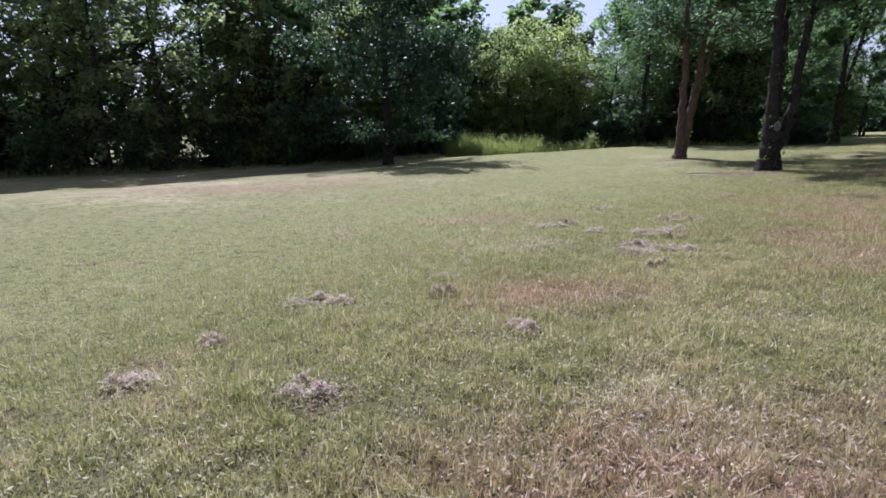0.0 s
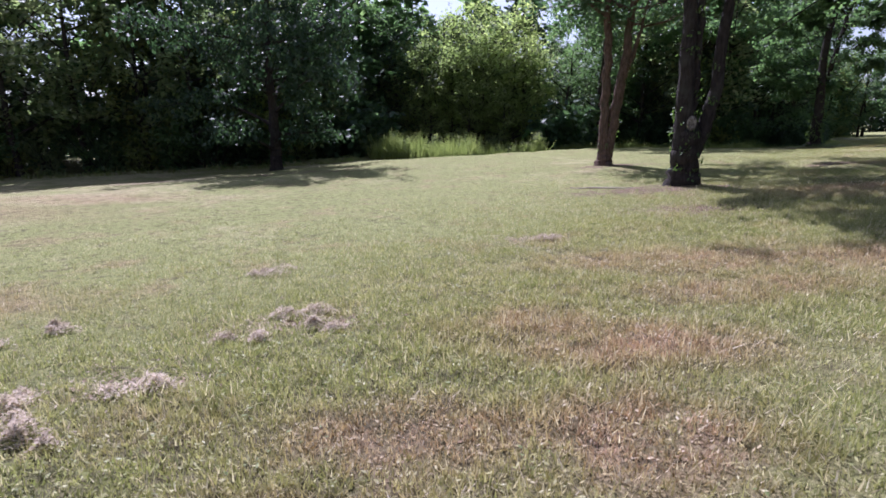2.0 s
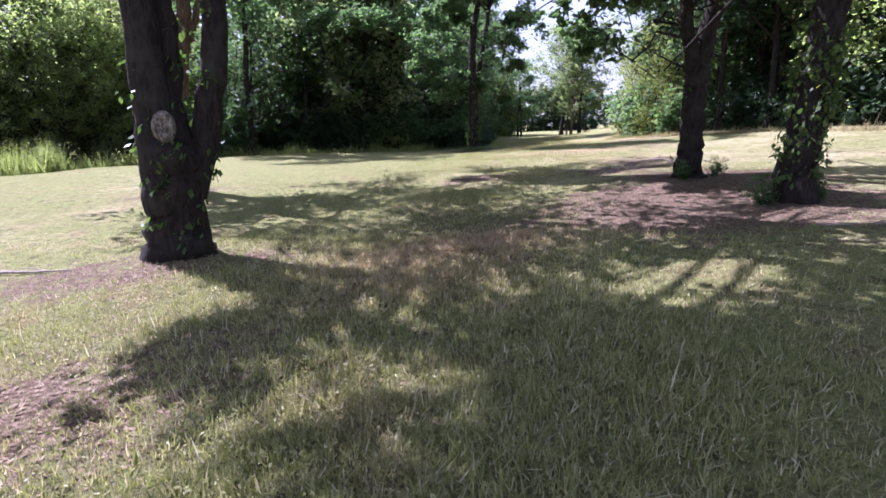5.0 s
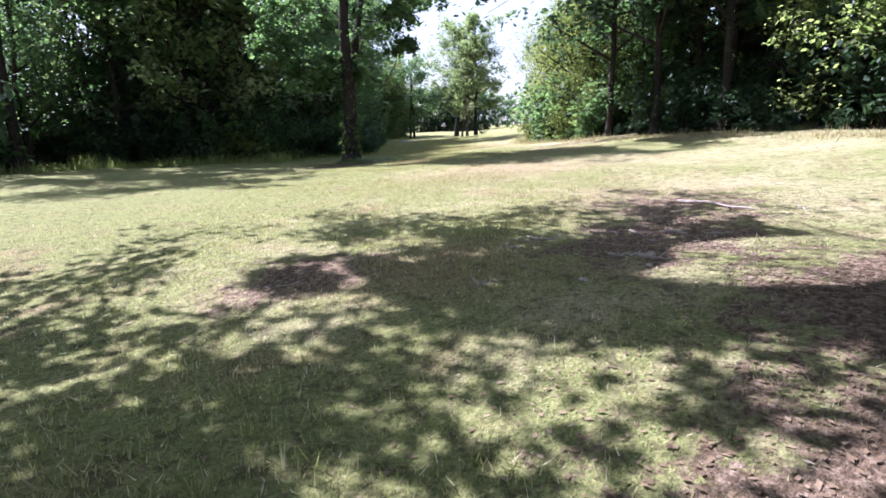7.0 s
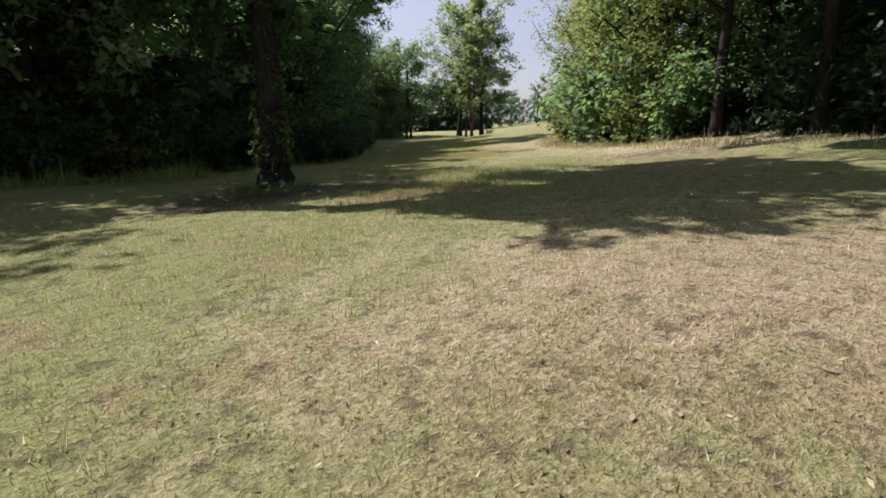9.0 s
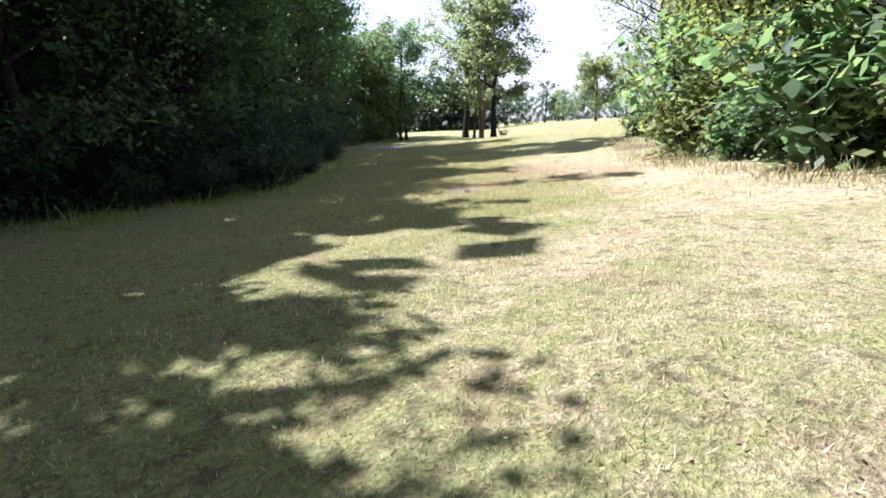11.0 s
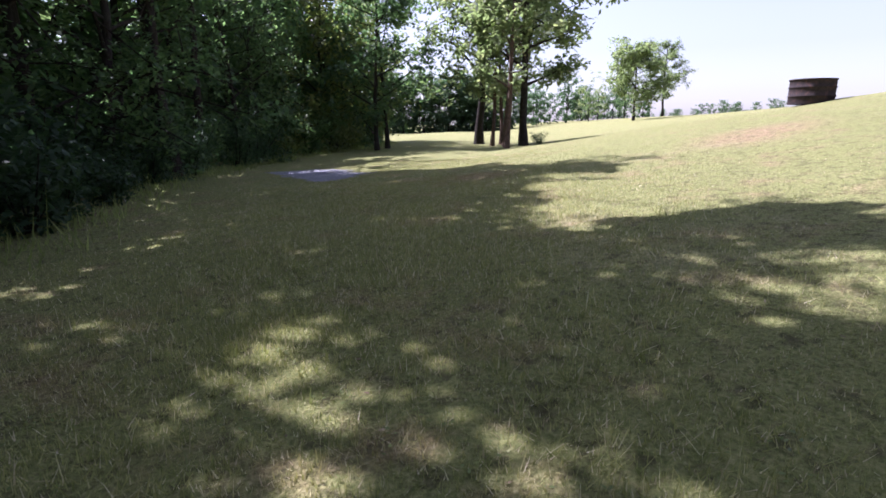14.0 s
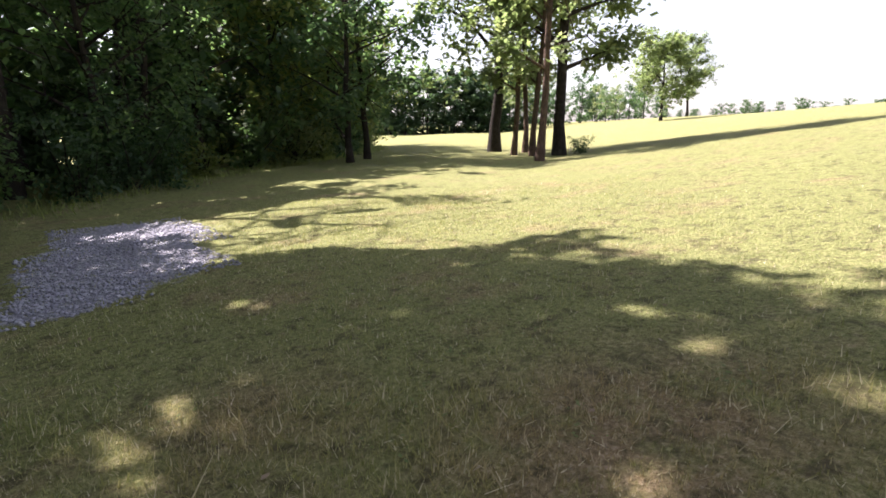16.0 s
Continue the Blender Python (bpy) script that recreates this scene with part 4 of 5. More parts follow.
for step, back, jit, tall in ((2.6, 1.8, 0.6, 1.0), (4.6, 4.6, 0.9, 1.0)):
    for x, y in along(LEFT_EDGE, step, back, jit):
        if 42.3 < x < 47 and y < 75:
            canopy_tree(int(x * 10), x, y, rnd.uniform(0, 6.28), rnd.uniform(0.95, 1.15))
        elif back < 3 and 24 < x < 50:
            put(rnd.choice([NEAR[0], NEAR[1], NEAR[1]]), x, y, rnd.uniform(0, 6.28), rnd.uniform(0.85, 1.1))
        elif back > 3 and x > 22:
            put(rnd.choice(DEEP), x, y, rnd.uniform(0, 6.28), rnd.uniform(0.7, 0.9))
        else:
            put(rnd.choice([KINDS[3], KINDS[4], KINDS[4]] if x < -4 else [KINDS[0], KINDS[3], KINDS[4], KINDS[4]] if x < 11 else [KINDS[0], KINDS[5], KINDS[4], KINDS[2]] if x < 27 else KINDS), x, y, rnd.uniform(0, 6.28), rnd.uniform(0.88, 1.12) * tall * (0.74 if 25 < x < 31 else 0.72 if -3 < x < 16 else 0.9))
# trees that stand out over the edge
for x, y, k in ((33.4, 51.8, 0.85), (31.6, 49.0, 0.86)):
    put(NEAR[2], x, y, rnd.uniform(0, 6.28), k)
canopy_tree(65, 43.4, 64.1, 0.6, 1.26, ((73.6, -2.6, 1.0),), 10.0)
canopy_tree(67, 14.6, 39.6, 1.7, 1.15)
canopy_tree(68, 23.0, 41.9, 4.4, 1.0, ((38.9, -4.6, 1.1), (38.4, -3.3, 0.8), (39.7, -5.9, 1.1), (38.1, -6.4, 0.9)), 6.5)
canopy_tree(69, 32.0, 51.2, 0.2, 0.98, ((57.2, 0.9, 0.8), (56.9, 1.6, 0.5), (57.6, -0.2, 0.8)), 9.5)
canopy_tree(70, 32.7, 52.1, 2.6, 0.9)
canopy_tree(71, 36.9, 57.1, 3.3, 1.31, ((62.4, 5.0, 1.0), (63.5, 5.8, 1.0), (64.1, 4.6, 1.0), (61.6, 4.9, 0.7), (62.6, 6.2, 0.7), (65.0, 3.6, 0.8), (65.3, 1.2, 0.8), (65.2, 2.4, 0.8), (65.7, 0.2, 0.8), (65.8, 3.1, 0.6), (64.5, -2.5, 0.8), (64.3, -1.5, 0.7), (63.4, -1.3, 0.6), (65.2, -2.0, 0.7), (65.2, -0.8, 0.7)), 10.5)
canopy_tree(72, 39.9, 61.9, 5.0, 1.3, ((71.2, 3.0, 0.7), (73.6, 1.2, 0.9), (72.0, 1.4, 0.8), (73.0, -1.2, 1.0), (73.2, 0.2, 0.9), (72.2, -2.2, 0.9), (71.8, 0.2, 0.7)), 10.5)
canopy_tree(73, 30.6, 47.7, 0.6, 0.84, ((54.1, 1.7, 0.7), (54.4, 2.9, 0.7), (54.0, 3.8, 0.6)), 8.5)
# tall trees that close the woods behind the light bushes
for x, y in ((3.5, 51), (7.5, 50.5), (5.8, 54.5), (11.5, 52), (9.5, 56), (1.0, 54)):
    put(DEEP[1], x, y + 2.5, x, 0.95)
for x, y in ((5.0, 47.6), (9.0, 48.4)):
    put(KINDS[4], x, y + 1.0, x, 0.88)
for step, back, jit, tall in ((4.2, 8.4, 1.2, 1.1), (6.0, 13, 1.5, 1.25)):
    for x, y in along(LEFT_EDGE, step, back, jit):
        put(rnd.choice(DEEP), x, y, rnd.uniform(0, 6.28), rnd.uniform(0.85, 1.15) * tall)
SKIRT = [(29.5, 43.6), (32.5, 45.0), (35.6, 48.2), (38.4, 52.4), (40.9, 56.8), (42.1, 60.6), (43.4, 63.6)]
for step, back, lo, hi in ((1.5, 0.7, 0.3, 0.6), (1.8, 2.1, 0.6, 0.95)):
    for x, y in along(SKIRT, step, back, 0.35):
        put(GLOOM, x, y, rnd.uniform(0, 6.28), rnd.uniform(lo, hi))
for step, back, jit in ((1.9, 0.9, 0.5), (4.0, 3.0, 0.6)):
    for x, y in along(LEFT_EDGE, step, back, jit):
        if 30.5 < x < 42 and back < 2:
            continue
        put(rnd.choice(BUSHES[:2] if back > 2 else NEAR_BUSHES if 24 < x < 50 else [BUSHES[0], *BUSHES]), x, y, rnd.uniform(0, 6.28), rnd.uniform(0.6, 1.15))
for step, back, jit in ((3.4, 6.0, 0.8), (4.6, 11, 1.0), (6.0, 17, 1.5)):
    for x, y in along(LEFT_EDGE, step, back, jit):
        put(THICKET, x, y, rnd.uniform(0, 6.28), rnd.uniform(0.8, 1.2))
# the hedge's shade and sun are put into duller and paler leaf kinds
for step, back, jit, tall in ((2.8, -2.4, 0.5, 0.85), (3.8, -5.2, 0.9, 1.0)):
    for x, y in along(RIGHT_EDGE, step, back, jit):
        if x < 36.2:
            put((OVERHANG if y > 22.5 else rnd.choice([NEAR[1], NEAR[4], KINDS[4]])) if back > -3 else rnd.choice(DEEP), x, y, rnd.uniform(0, 6.28), rnd.uniform(0.8, 1.05))
        else:
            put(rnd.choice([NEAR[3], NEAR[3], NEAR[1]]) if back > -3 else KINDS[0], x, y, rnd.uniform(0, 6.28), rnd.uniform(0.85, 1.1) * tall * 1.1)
# extra overhanging crowns, added to keep this stretch dark
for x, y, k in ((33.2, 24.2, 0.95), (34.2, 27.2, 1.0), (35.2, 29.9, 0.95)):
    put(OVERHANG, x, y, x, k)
for x, y in along(RIGHT_EDGE, 5.0, -9, 1.0):
    put(rnd.choice(DEEP), x, y, rnd.uniform(0, 6.28), rnd.uniform(0.85, 1.1))
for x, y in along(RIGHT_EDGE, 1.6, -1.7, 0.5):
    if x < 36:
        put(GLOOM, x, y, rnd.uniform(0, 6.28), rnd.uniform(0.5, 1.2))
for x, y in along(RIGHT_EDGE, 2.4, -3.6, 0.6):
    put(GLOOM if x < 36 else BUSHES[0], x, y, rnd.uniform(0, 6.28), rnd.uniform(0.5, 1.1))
for x, y in along(RIGHT_EDGE, 1.7, -0.7, 0.6):
    if x > 35.6:
        put(rnd.choice([BUSHES[1], BUSHES[2], BUSHES[2], BUSHES[3]]), x, y, rnd.uniform(0, 6.28), rnd.uniform(0.5, 1.15))
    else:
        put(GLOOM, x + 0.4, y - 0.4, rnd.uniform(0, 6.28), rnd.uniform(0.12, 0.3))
for step, back in ((2.6, -5.6), (3.4, -8.0)):
    for x, y in along(RIGHT_EDGE, step, back, 0.8):
        put(THICKET, x, y, rnd.uniform(0, 6.28), rnd.uniform(0.8, 1.1))
# the light green bushes behind the tall weeds, kind 4 coloured as if sunlit
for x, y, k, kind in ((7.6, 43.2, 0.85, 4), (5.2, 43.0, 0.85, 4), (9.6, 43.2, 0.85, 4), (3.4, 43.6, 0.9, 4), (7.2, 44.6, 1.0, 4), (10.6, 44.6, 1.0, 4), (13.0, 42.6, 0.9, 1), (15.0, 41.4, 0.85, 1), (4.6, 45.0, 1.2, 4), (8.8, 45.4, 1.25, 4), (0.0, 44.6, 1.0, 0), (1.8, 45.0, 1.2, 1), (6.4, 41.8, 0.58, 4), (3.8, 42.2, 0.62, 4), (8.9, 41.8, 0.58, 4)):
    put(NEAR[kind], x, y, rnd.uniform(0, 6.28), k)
put(BUSHES[3], 3.0, 38.6, 0.4, 0.5)
put(BUSHES[2], 10.4, 37.8, 1.4, 0.5)
put(BUSHES[3], 6.0, 40.4, 2.2, 0.6)
for x, y, k in ((-2.6, 42.6, 0.95), (0.2, 47.0, 0.95), (-3.2, 42.6, 0.9), (2.6, 48.6, 1.0), (-5.6, 40.2, 0.95), (-1.2, 47.0, 0.95), (-3.4, 46.6, 1.0)):
    put(DEEP[1], x, y, x * 2, k)
for x, y in ((-0.8, 39.4), (0.6, 40.2), (-1.9, 41.0), (-3.8, 40.4), (-2.6, 38.6), (11.6, 40.2), (13.6, 40.0)):
    put(THICKET, x, y, x * 3, 0.75)
put(BUSHES[3], 8.4, 40.0, 1.1, 0.55)

# ---- tree group in the open field
for (x, y), k, kind in [((64.4, 73.4), 1.05, 0), ((62.9, 70.6), 0.9, 1), ((62.8, 69.4), 0.95, 1), ((59.9, 66.4), 1.0, 1), ((63.4, 68.4), 1.1, 3), ((64.6, 71.5), 0.95, 1)]:
    put(FIELD_KINDS[kind], x, y, rnd.uniform(0, 6.28), k)
put(KINDS[1], 55.9, 72.6, 0.4, 0.85)
put(KINDS[0], 57.4, 73.9, 1.4, 0.9)
put(BUSHES[0], 64.3, 68.0, 0.3, 0.3)
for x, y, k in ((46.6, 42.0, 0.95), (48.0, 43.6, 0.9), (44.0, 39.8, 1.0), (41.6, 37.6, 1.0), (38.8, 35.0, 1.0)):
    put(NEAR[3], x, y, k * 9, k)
for x, y, k in ((47.2, 40.4, 0.85), (49.6, 42.2, 0.9)):
    put(KINDS[4], x, y, k * 5, k)
for x, y, k in ((45.6, 42.6, 1.0), (46.4, 43.9, 0.8)):
    put(NEAR_BUSHES[1], x, y, k * 7, k)
# far trees and woods
for (x, y), k, kind in [((124, 99.5), 0.95, 2), ((156, 112.5), 1.2, 3)]:
    put(FIELD_KINDS[kind], x, y, rnd.uniform(0, 6.28), k)
for (x, y), k in [((165, 128), 0.8), ((158, 131), 0.7), ((166, 142), 0.8), ((150, 128), 0.6)]:
    put(KINDS[rnd.choice((0, 4))], x, y, rnd.uniform(0, 6.28), k)
for i in range(24):
    f = (i % 12) / 11
    put(FAR[0], 100 + 34 * f + rnd.uniform(-1, 1), 149 - 11 * f + rnd.uniform(-1, 1) + 6 * (i // 12), rnd.uniform(0, 6.28), rnd.uniform(0.95, 1.15))
for i in range(24):
    f = i / 23
    put(FAR[1], 136 + 66 * f + rnd.uniform(-3, 3), 150 - 2 * f + rnd.uniform(-8, 8), rnd.uniform(0, 6.28), rnd.uniform(0.75, 1.1), tall=rnd.uniform(0.85, 1.4))
for i in range(46):
    a, d = radians(60 + 18 * i / 45 + rnd.uniform(-0.5, 0.5)), rnd.uniform(190, 240)
    put(FAR[1], 45 + d * math.sin(a), 53 + d * math.cos(a), rnd.uniform(0, 6.28), rnd.choice((0.25, 0.35, 0.45, 0.65)))

# ---- round steel tank on the hill
def tank():
    x, y = 66.2, 54.75
    ob = thing("water_tank", "round dark weathered steel stock tank on the rise", "tank")
    ob.location = (x, y, gz(x, y) - 0.03)
    prof = [(0.84, 0), (0.84, 0.28), (0.865, 0.30), (0.865, 0.34), (0.84, 0.36), (0.84, 0.64), (0.865, 0.66), (0.865, 0.70), (0.84, 0.72), (0.84, 0.95), (0.875, 0.97), (0.875, 1.01), (0.81, 1.01), (0.81, 0.5), (0.0, 0.5)]
    a = np.linspace(0, 2 * np.pi, 40, endpoint=False)
    v = np.array([[r * math.cos(t), r * math.sin(t), z] for r, z in prof for t in a])
    idx = np.arange(len(v)).reshape(len(prof), 40)
    nx = np.roll(idx, -1, axis=1)
    q = np.stack([idx[:-1], nx[:-1], nx[1:], idx[1:]], -1).reshape(-1, 4)
    part("wall", raw_mesh("tank_wall", v, q, RUST), ob)


tank()


# small growth at the feet of the trees
for x, y, k in ((17.3, 15.95, 0.12), (17.95, 15.95, 0.12), (16.05, 13.9, 0.13), (16.65, 13.6, 0.12)):
    put(BUSHES[1], x, y, rnd.uniform(0, 6), k)

for ob in KINDS + NEAR + NEAR_BUSHES + BUSHES + DEEP + FAR + FIELD_KINDS + [THICKET, OVERHANG, GLOOM]:
    remove(ob)

# ---- fallen branches on the littered ground


def branch(x1, y1, x2, y2, r, seed):
    rng = np.random.default_rng(seed)
    ob = thing("fallen_branch", "pale dead fallen branch lying on leaf litter", "branch", "fallen branches")
    cx, cy = (x1 + x2) / 2, (y1 + y2) / 2
    cz = gz(cx, cy)
    ob.location = (cx, cy, cz)
    line = bend(rng, (x1 - cx, y1 - cy, gz(x1, y1) - cz + r * 0.7), (x2 - cx, y2 - cy, gz(x2, y2) - cz + r * 0.9), 8, 0.012)
    sh = Shape()
    sh.add(*tube(line, np.linspace(r, r * 0.35, 8), 7))
    part("limb", sh.mesh("limb", STICK), ob)
    for k in (3, 5):
        tw = Shape()
        a = line[k]
        e = a + (rng.normal(0, 0.14), rng.normal(0, 0.14), rng.uniform(-0.006, 0.012))
        tw.add(*tube(bend(rng, a, e, 4, 0.008), np.linspace(r * 0.45, r * 0.12, 4), 5))
        part("twig", tw.mesh("twig", STICK), ob)


for n, (x1, y1, x2, y2, r) in enumerate([(17.5, 19.05, 17.5, 18.7, 0.013), (17.45, 18.16, 17.5, 18.02, 0.014), (18.06, 18.18, 18.2, 17.8, 0.012), (19.72, 18.77, 19.55, 17.9, 0.022),
                                         (17.47, 17.98, 17.55, 17.7, 0.016), (16.15, 18.38, 16.33, 18.4, 0.014), (15.25, 19.7, 15.6, 19.5, 0.01), (18.3, 18.5, 18.1, 18.2, 0.011), (18.4, 18.21, 18.6, 17.7, 0.018),
                                         (8.1, 17.0, 8.9, 16.4, 0.02), (7.7, 17.2, 8.5, 16.7, 0.016), (17.0, 14.6, 17.9, 14.2, 0.018), (15.2, 12.9, 15.8, 12.5, 0.014), (30.6, 30.0, 30.9, 29.6, 0.02)]):
    branch(x1, y1, x2, y2, r, 60 + n)
for n in range(22):
    x, y, a = rnd.uniform(16.4, 20.2), rnd.uniform(17.2, 19.6), rnd.uniform(0, 6.3)
    d = rnd.uniform(0.08, 0.3)
    branch(x, y, x + d * math.cos(a), y + d * math.sin(a), rnd.uniform(0.004, 0.01), 90 + n)


def stone(x, y, r, seed):
    """A rounded, lopsided field stone half sunk in the ground."""
    rng = random.Random(seed)
    bm = bmesh.new()
    bmesh.ops.create_icosphere(bm, subdivisions=3, radius=1)
    a, b = rng.uniform(0, 6), rng.uniform(0, 6)
    for v in bm.verts:
        k = 1 + 0.13 * math.sin(3 * v.co.x + a) + 0.1 * math.sin(4 * v.co.y + b) + rng.uniform(-0.06, 0.06)
        v.co = Vector((v.co.x * 1.3, v.co.y * 0.85, v.co.z * 0.5)) * k * r
    me = bpy.data.meshes.new("stone")
    bm.to_mesh(me)
    bm.free()
    me.materials.append(PALE_STONE)
    ob = new("stone", smooth(me))
    ob.location = (x, y, gz(x, y) + r * 0.22)
    ob.rotation_euler = (0, 0, rng.uniform(0, 3))
    tagged(ob, "small pale field stone lying in the leaf litter", "stone", "loose stones")


for n, (x, y, r) in enumerate([(17.60, 17.89, 0.05), (16.78, 17.92, 0.028), (17.32, 17.74, 0.026), (16.38, 18.36, 0.02), (17.30, 18.36, 0.018), (20.50, 21.51, 0.014)]):
    stone(x, y, r, 300 + n)

# ---- grass, weeds and litter

STRIP = [(-1, 1), (3.6, 6.5), (7, 10.5), (10, 13), (15, 19), (46, 56), (51, 62)]


def scatter(rng, count, width):
    """Places along the strip, closer together towards its middle line."""
    p = np.array(STRIP, float)
    seg = np.linalg.norm(np.diff(p, axis=0), axis=1)
    cum = np.concatenate([[0], np.cumsum(seg)])
    d = rng.random(count) * cum[-1]
    x, y = np.interp(d, cum, p[:, 0]), np.interp(d, cum, p[:, 1])
    k = np.clip(np.searchsorted(cum, d) - 1, 0, len(seg) - 1)
    e = (np.diff(p, axis=0) / seg[:, None])[k]
    o = rng.normal(0, width, count)
    return x - e[:, 1] * o + rng.normal(0, 0.4, count), y + e[:, 0] * o + rng.normal(0, 0.4, count)


def grain(x, y, size, seed):
    """Smooth random heights from 0 to 1, with lumps of a given size."""
    table = np.random.default_rng(seed).random((256, 256))
    u, v = x / size, y / size
    i, j = np.floor(u).astype(int), np.floor(v).astype(int)
    a, b = u - i, v - j
    a, b = a * a * (3 - 2 * a), b * b * (3 - 2 * b)
    at = lambda p, q: table[p % 256, q % 256]
    return (at(i, j) * (1 - a) + at(i + 1, j) * a) * (1 - b) + (at(i, j + 1) * (1 - a) + at(i + 1, j + 1) * a) * b


def tussocks(x, y):
    """How far the coarse turf stands up in tussocks, in metres."""
    t = 0.62 * grain(x, y, 0.15, 1) + 0.38 * grain(x, y, 0.06, 2)
    return np.clip((t - 0.36) / 0.3, 0, 1) * 0.05 * np.clip(turf_cover(x, y) / 0.4, 0, 1)


def blades(rng, x, y, high, wide, lean):
    """Single grass blades as thin upright triangles."""
    n = len(x)
    z = land(x, y) + tussocks(x, y) * rng.random(n) ** 0.5
    az = rng.random(n) * 2 * np.pi
    ux, uy = np.cos(az), np.sin(az)
    bz = rng.random(n) * 2 * np.pi
    ln = high * lean * rng.random(n)
    a = np.stack([x - ux * wide, y - uy * wide, z - 0.008], 1)
    b = np.stack([x + ux * wide, y + uy * wide, z - 0.008], 1)
    c = np.stack([x + np.cos(bz) * ln, y + np.sin(bz) * ln, z + high * np.sqrt(np.maximum(1 - (ln / np.maximum(high, 1e-4)) ** 2 * 0.5, 0.1))], 1)
    return np.stack([a, b, c], 1).reshape(-1, 3)


def tri_stuff(name, v, material, label, category):
    me = raw_mesh(name, v, [], material, np.arange(len(v)))
    add_lush_shade(me, v[:, 0], v[:, 1])
    return tagged(new(name, me), label, category, kind="stuff")


def bare(x, y):
    return np.maximum(spots(x, y, LITTER_SPOTS), spots(x, y, GRAVEL_SPOTS))


def beside(rng, line, count, width):
    """Places along a line, spread to both sides."""
    p = np.array(line, float)
    seg = np.linalg.norm(np.diff(p, axis=0), axis=1)
    cum = np.concatenate([[0], np.cumsum(seg)])
    d = rng.random(count) * cum[-1]
    k = np.clip(np.searchsorted(cum, d) - 1, 0, len(seg) - 1)
    e = (np.diff(p, axis=0) / seg[:, None])[k]
    o = rng.normal(0, width, count)
    return np.interp(d, cum, p[:, 0]) - e[:, 1] * o, np.interp(d, cum, p[:, 1]) + e[:, 0] * o


def grass():
    rng = np.random.default_rng(3)
    x, y = scatter(rng, 520000, 2.1)
    tx, ty = beside(rng, TURF, 430000, rng.choice((1.1, 2.6), 430000, p=(0.6, 0.4)))
    fx, fy = beside(rng, FAR_TURF, 170000, 1.7)
    high = np.concatenate([rng.uniform(0.016, 0.05, len(x)), rng.gamma(3.2, 0.011, len(tx)) + 0.012, rng.gamma(3.0, 0.012, len(fx)) + 0.015])
    x, y = np.concatenate([x, tx, fx]), np.concatenate([y, ty, fy])
    # the turf stands higher in some clumps than in others
    high *= 0.8 + 0.35 * np.sin(2.9 * x + 1.3 * np.sin(2.1 * y)) * np.sin(3.3 * y + 1.1 * np.sin(1.7 * x))
    high *= 0.65 + 0.7 * grain(x, y, 0.11, 3)
    keep = rng.random(len(x)) > bare(x, y) * (0.55 + 1.1 * grain(x, y, 0.3, 5))
    x, y, high = x[keep], y[keep], high[keep]
    v = blades(rng, x, y, high, rng.uniform(0.002, 0.0048, len(x)), 1.25)
    tri_stuff("grass", v, BLADE, "short mown lawn grass, partly dry", "grass")
    # low tufts, and taller ones in the lush spots
    cx, cy = scatter(rng, 7500, 2.3)
    ex, ey = rng.normal(1.8, 2.8, 3500), 1.0 + rng.gamma(2, 2.3, 3500)
    gx, gy = beside(rng, FAR_TURF, 4500, 1.8)
    cx, cy = np.concatenate([cx, ex, gx]), np.concatenate([cy, ey, gy])
    lx = np.concatenate([px + rng.normal(0, 0.6, int(140 * pr * pr) + 25) * pr for px, py, pr in LUSH])
    ly = np.concatenate([py + rng.normal(0, 0.6, int(140 * pr * pr) + 25) * pr for px, py, pr in LUSH])
    tall = np.concatenate([rng.gamma(2.0, 0.007, len(cx)) + 0.022 + 0.018 * np.clip((9 - cx) / 4, 0, 1) * rng.random(len(cx)), rng.gamma(3, 0.011, len(lx)) + 0.03])
    cx, cy = np.concatenate([cx, lx]), np.concatenate([cy, ly])
    for px, py, r, h in LONG:
        m = int(150 * r * r) + 20
        cx, cy = np.concatenate([cx, px + rng.normal(0, 0.55, m) * r]), np.concatenate([cy, py + rng.normal(0, 0.55, m) * r])
        tall = np.concatenate([tall, h * rng.uniform(0.4, 1.0, m)])
    ok = rng.random(len(cx)) > bare(cx, cy)
    cx, cy, tall = cx[ok], cy[ok], tall[ok]
    n = 13
    h = np.repeat(tall, n)
    r = np.repeat(rng.uniform(0.02, 0.07, len(cx)), n)
    x, y = np.repeat(cx, n) + rng.normal(0, 1, len(h)) * r, np.repeat(cy, n) + rng.normal(0, 1, len(h)) * r
    v = blades(rng, x, y, h * rng.uniform(0.6, 1.1, len(h)), rng.uniform(0.002, 0.0045, len(h)) * np.where(h > 0.075, 1.6, 1.0), 1.3)
    tri_stuff("grass_tufts", v, TUFT, "taller green grass tufts in the lawn", "grass")


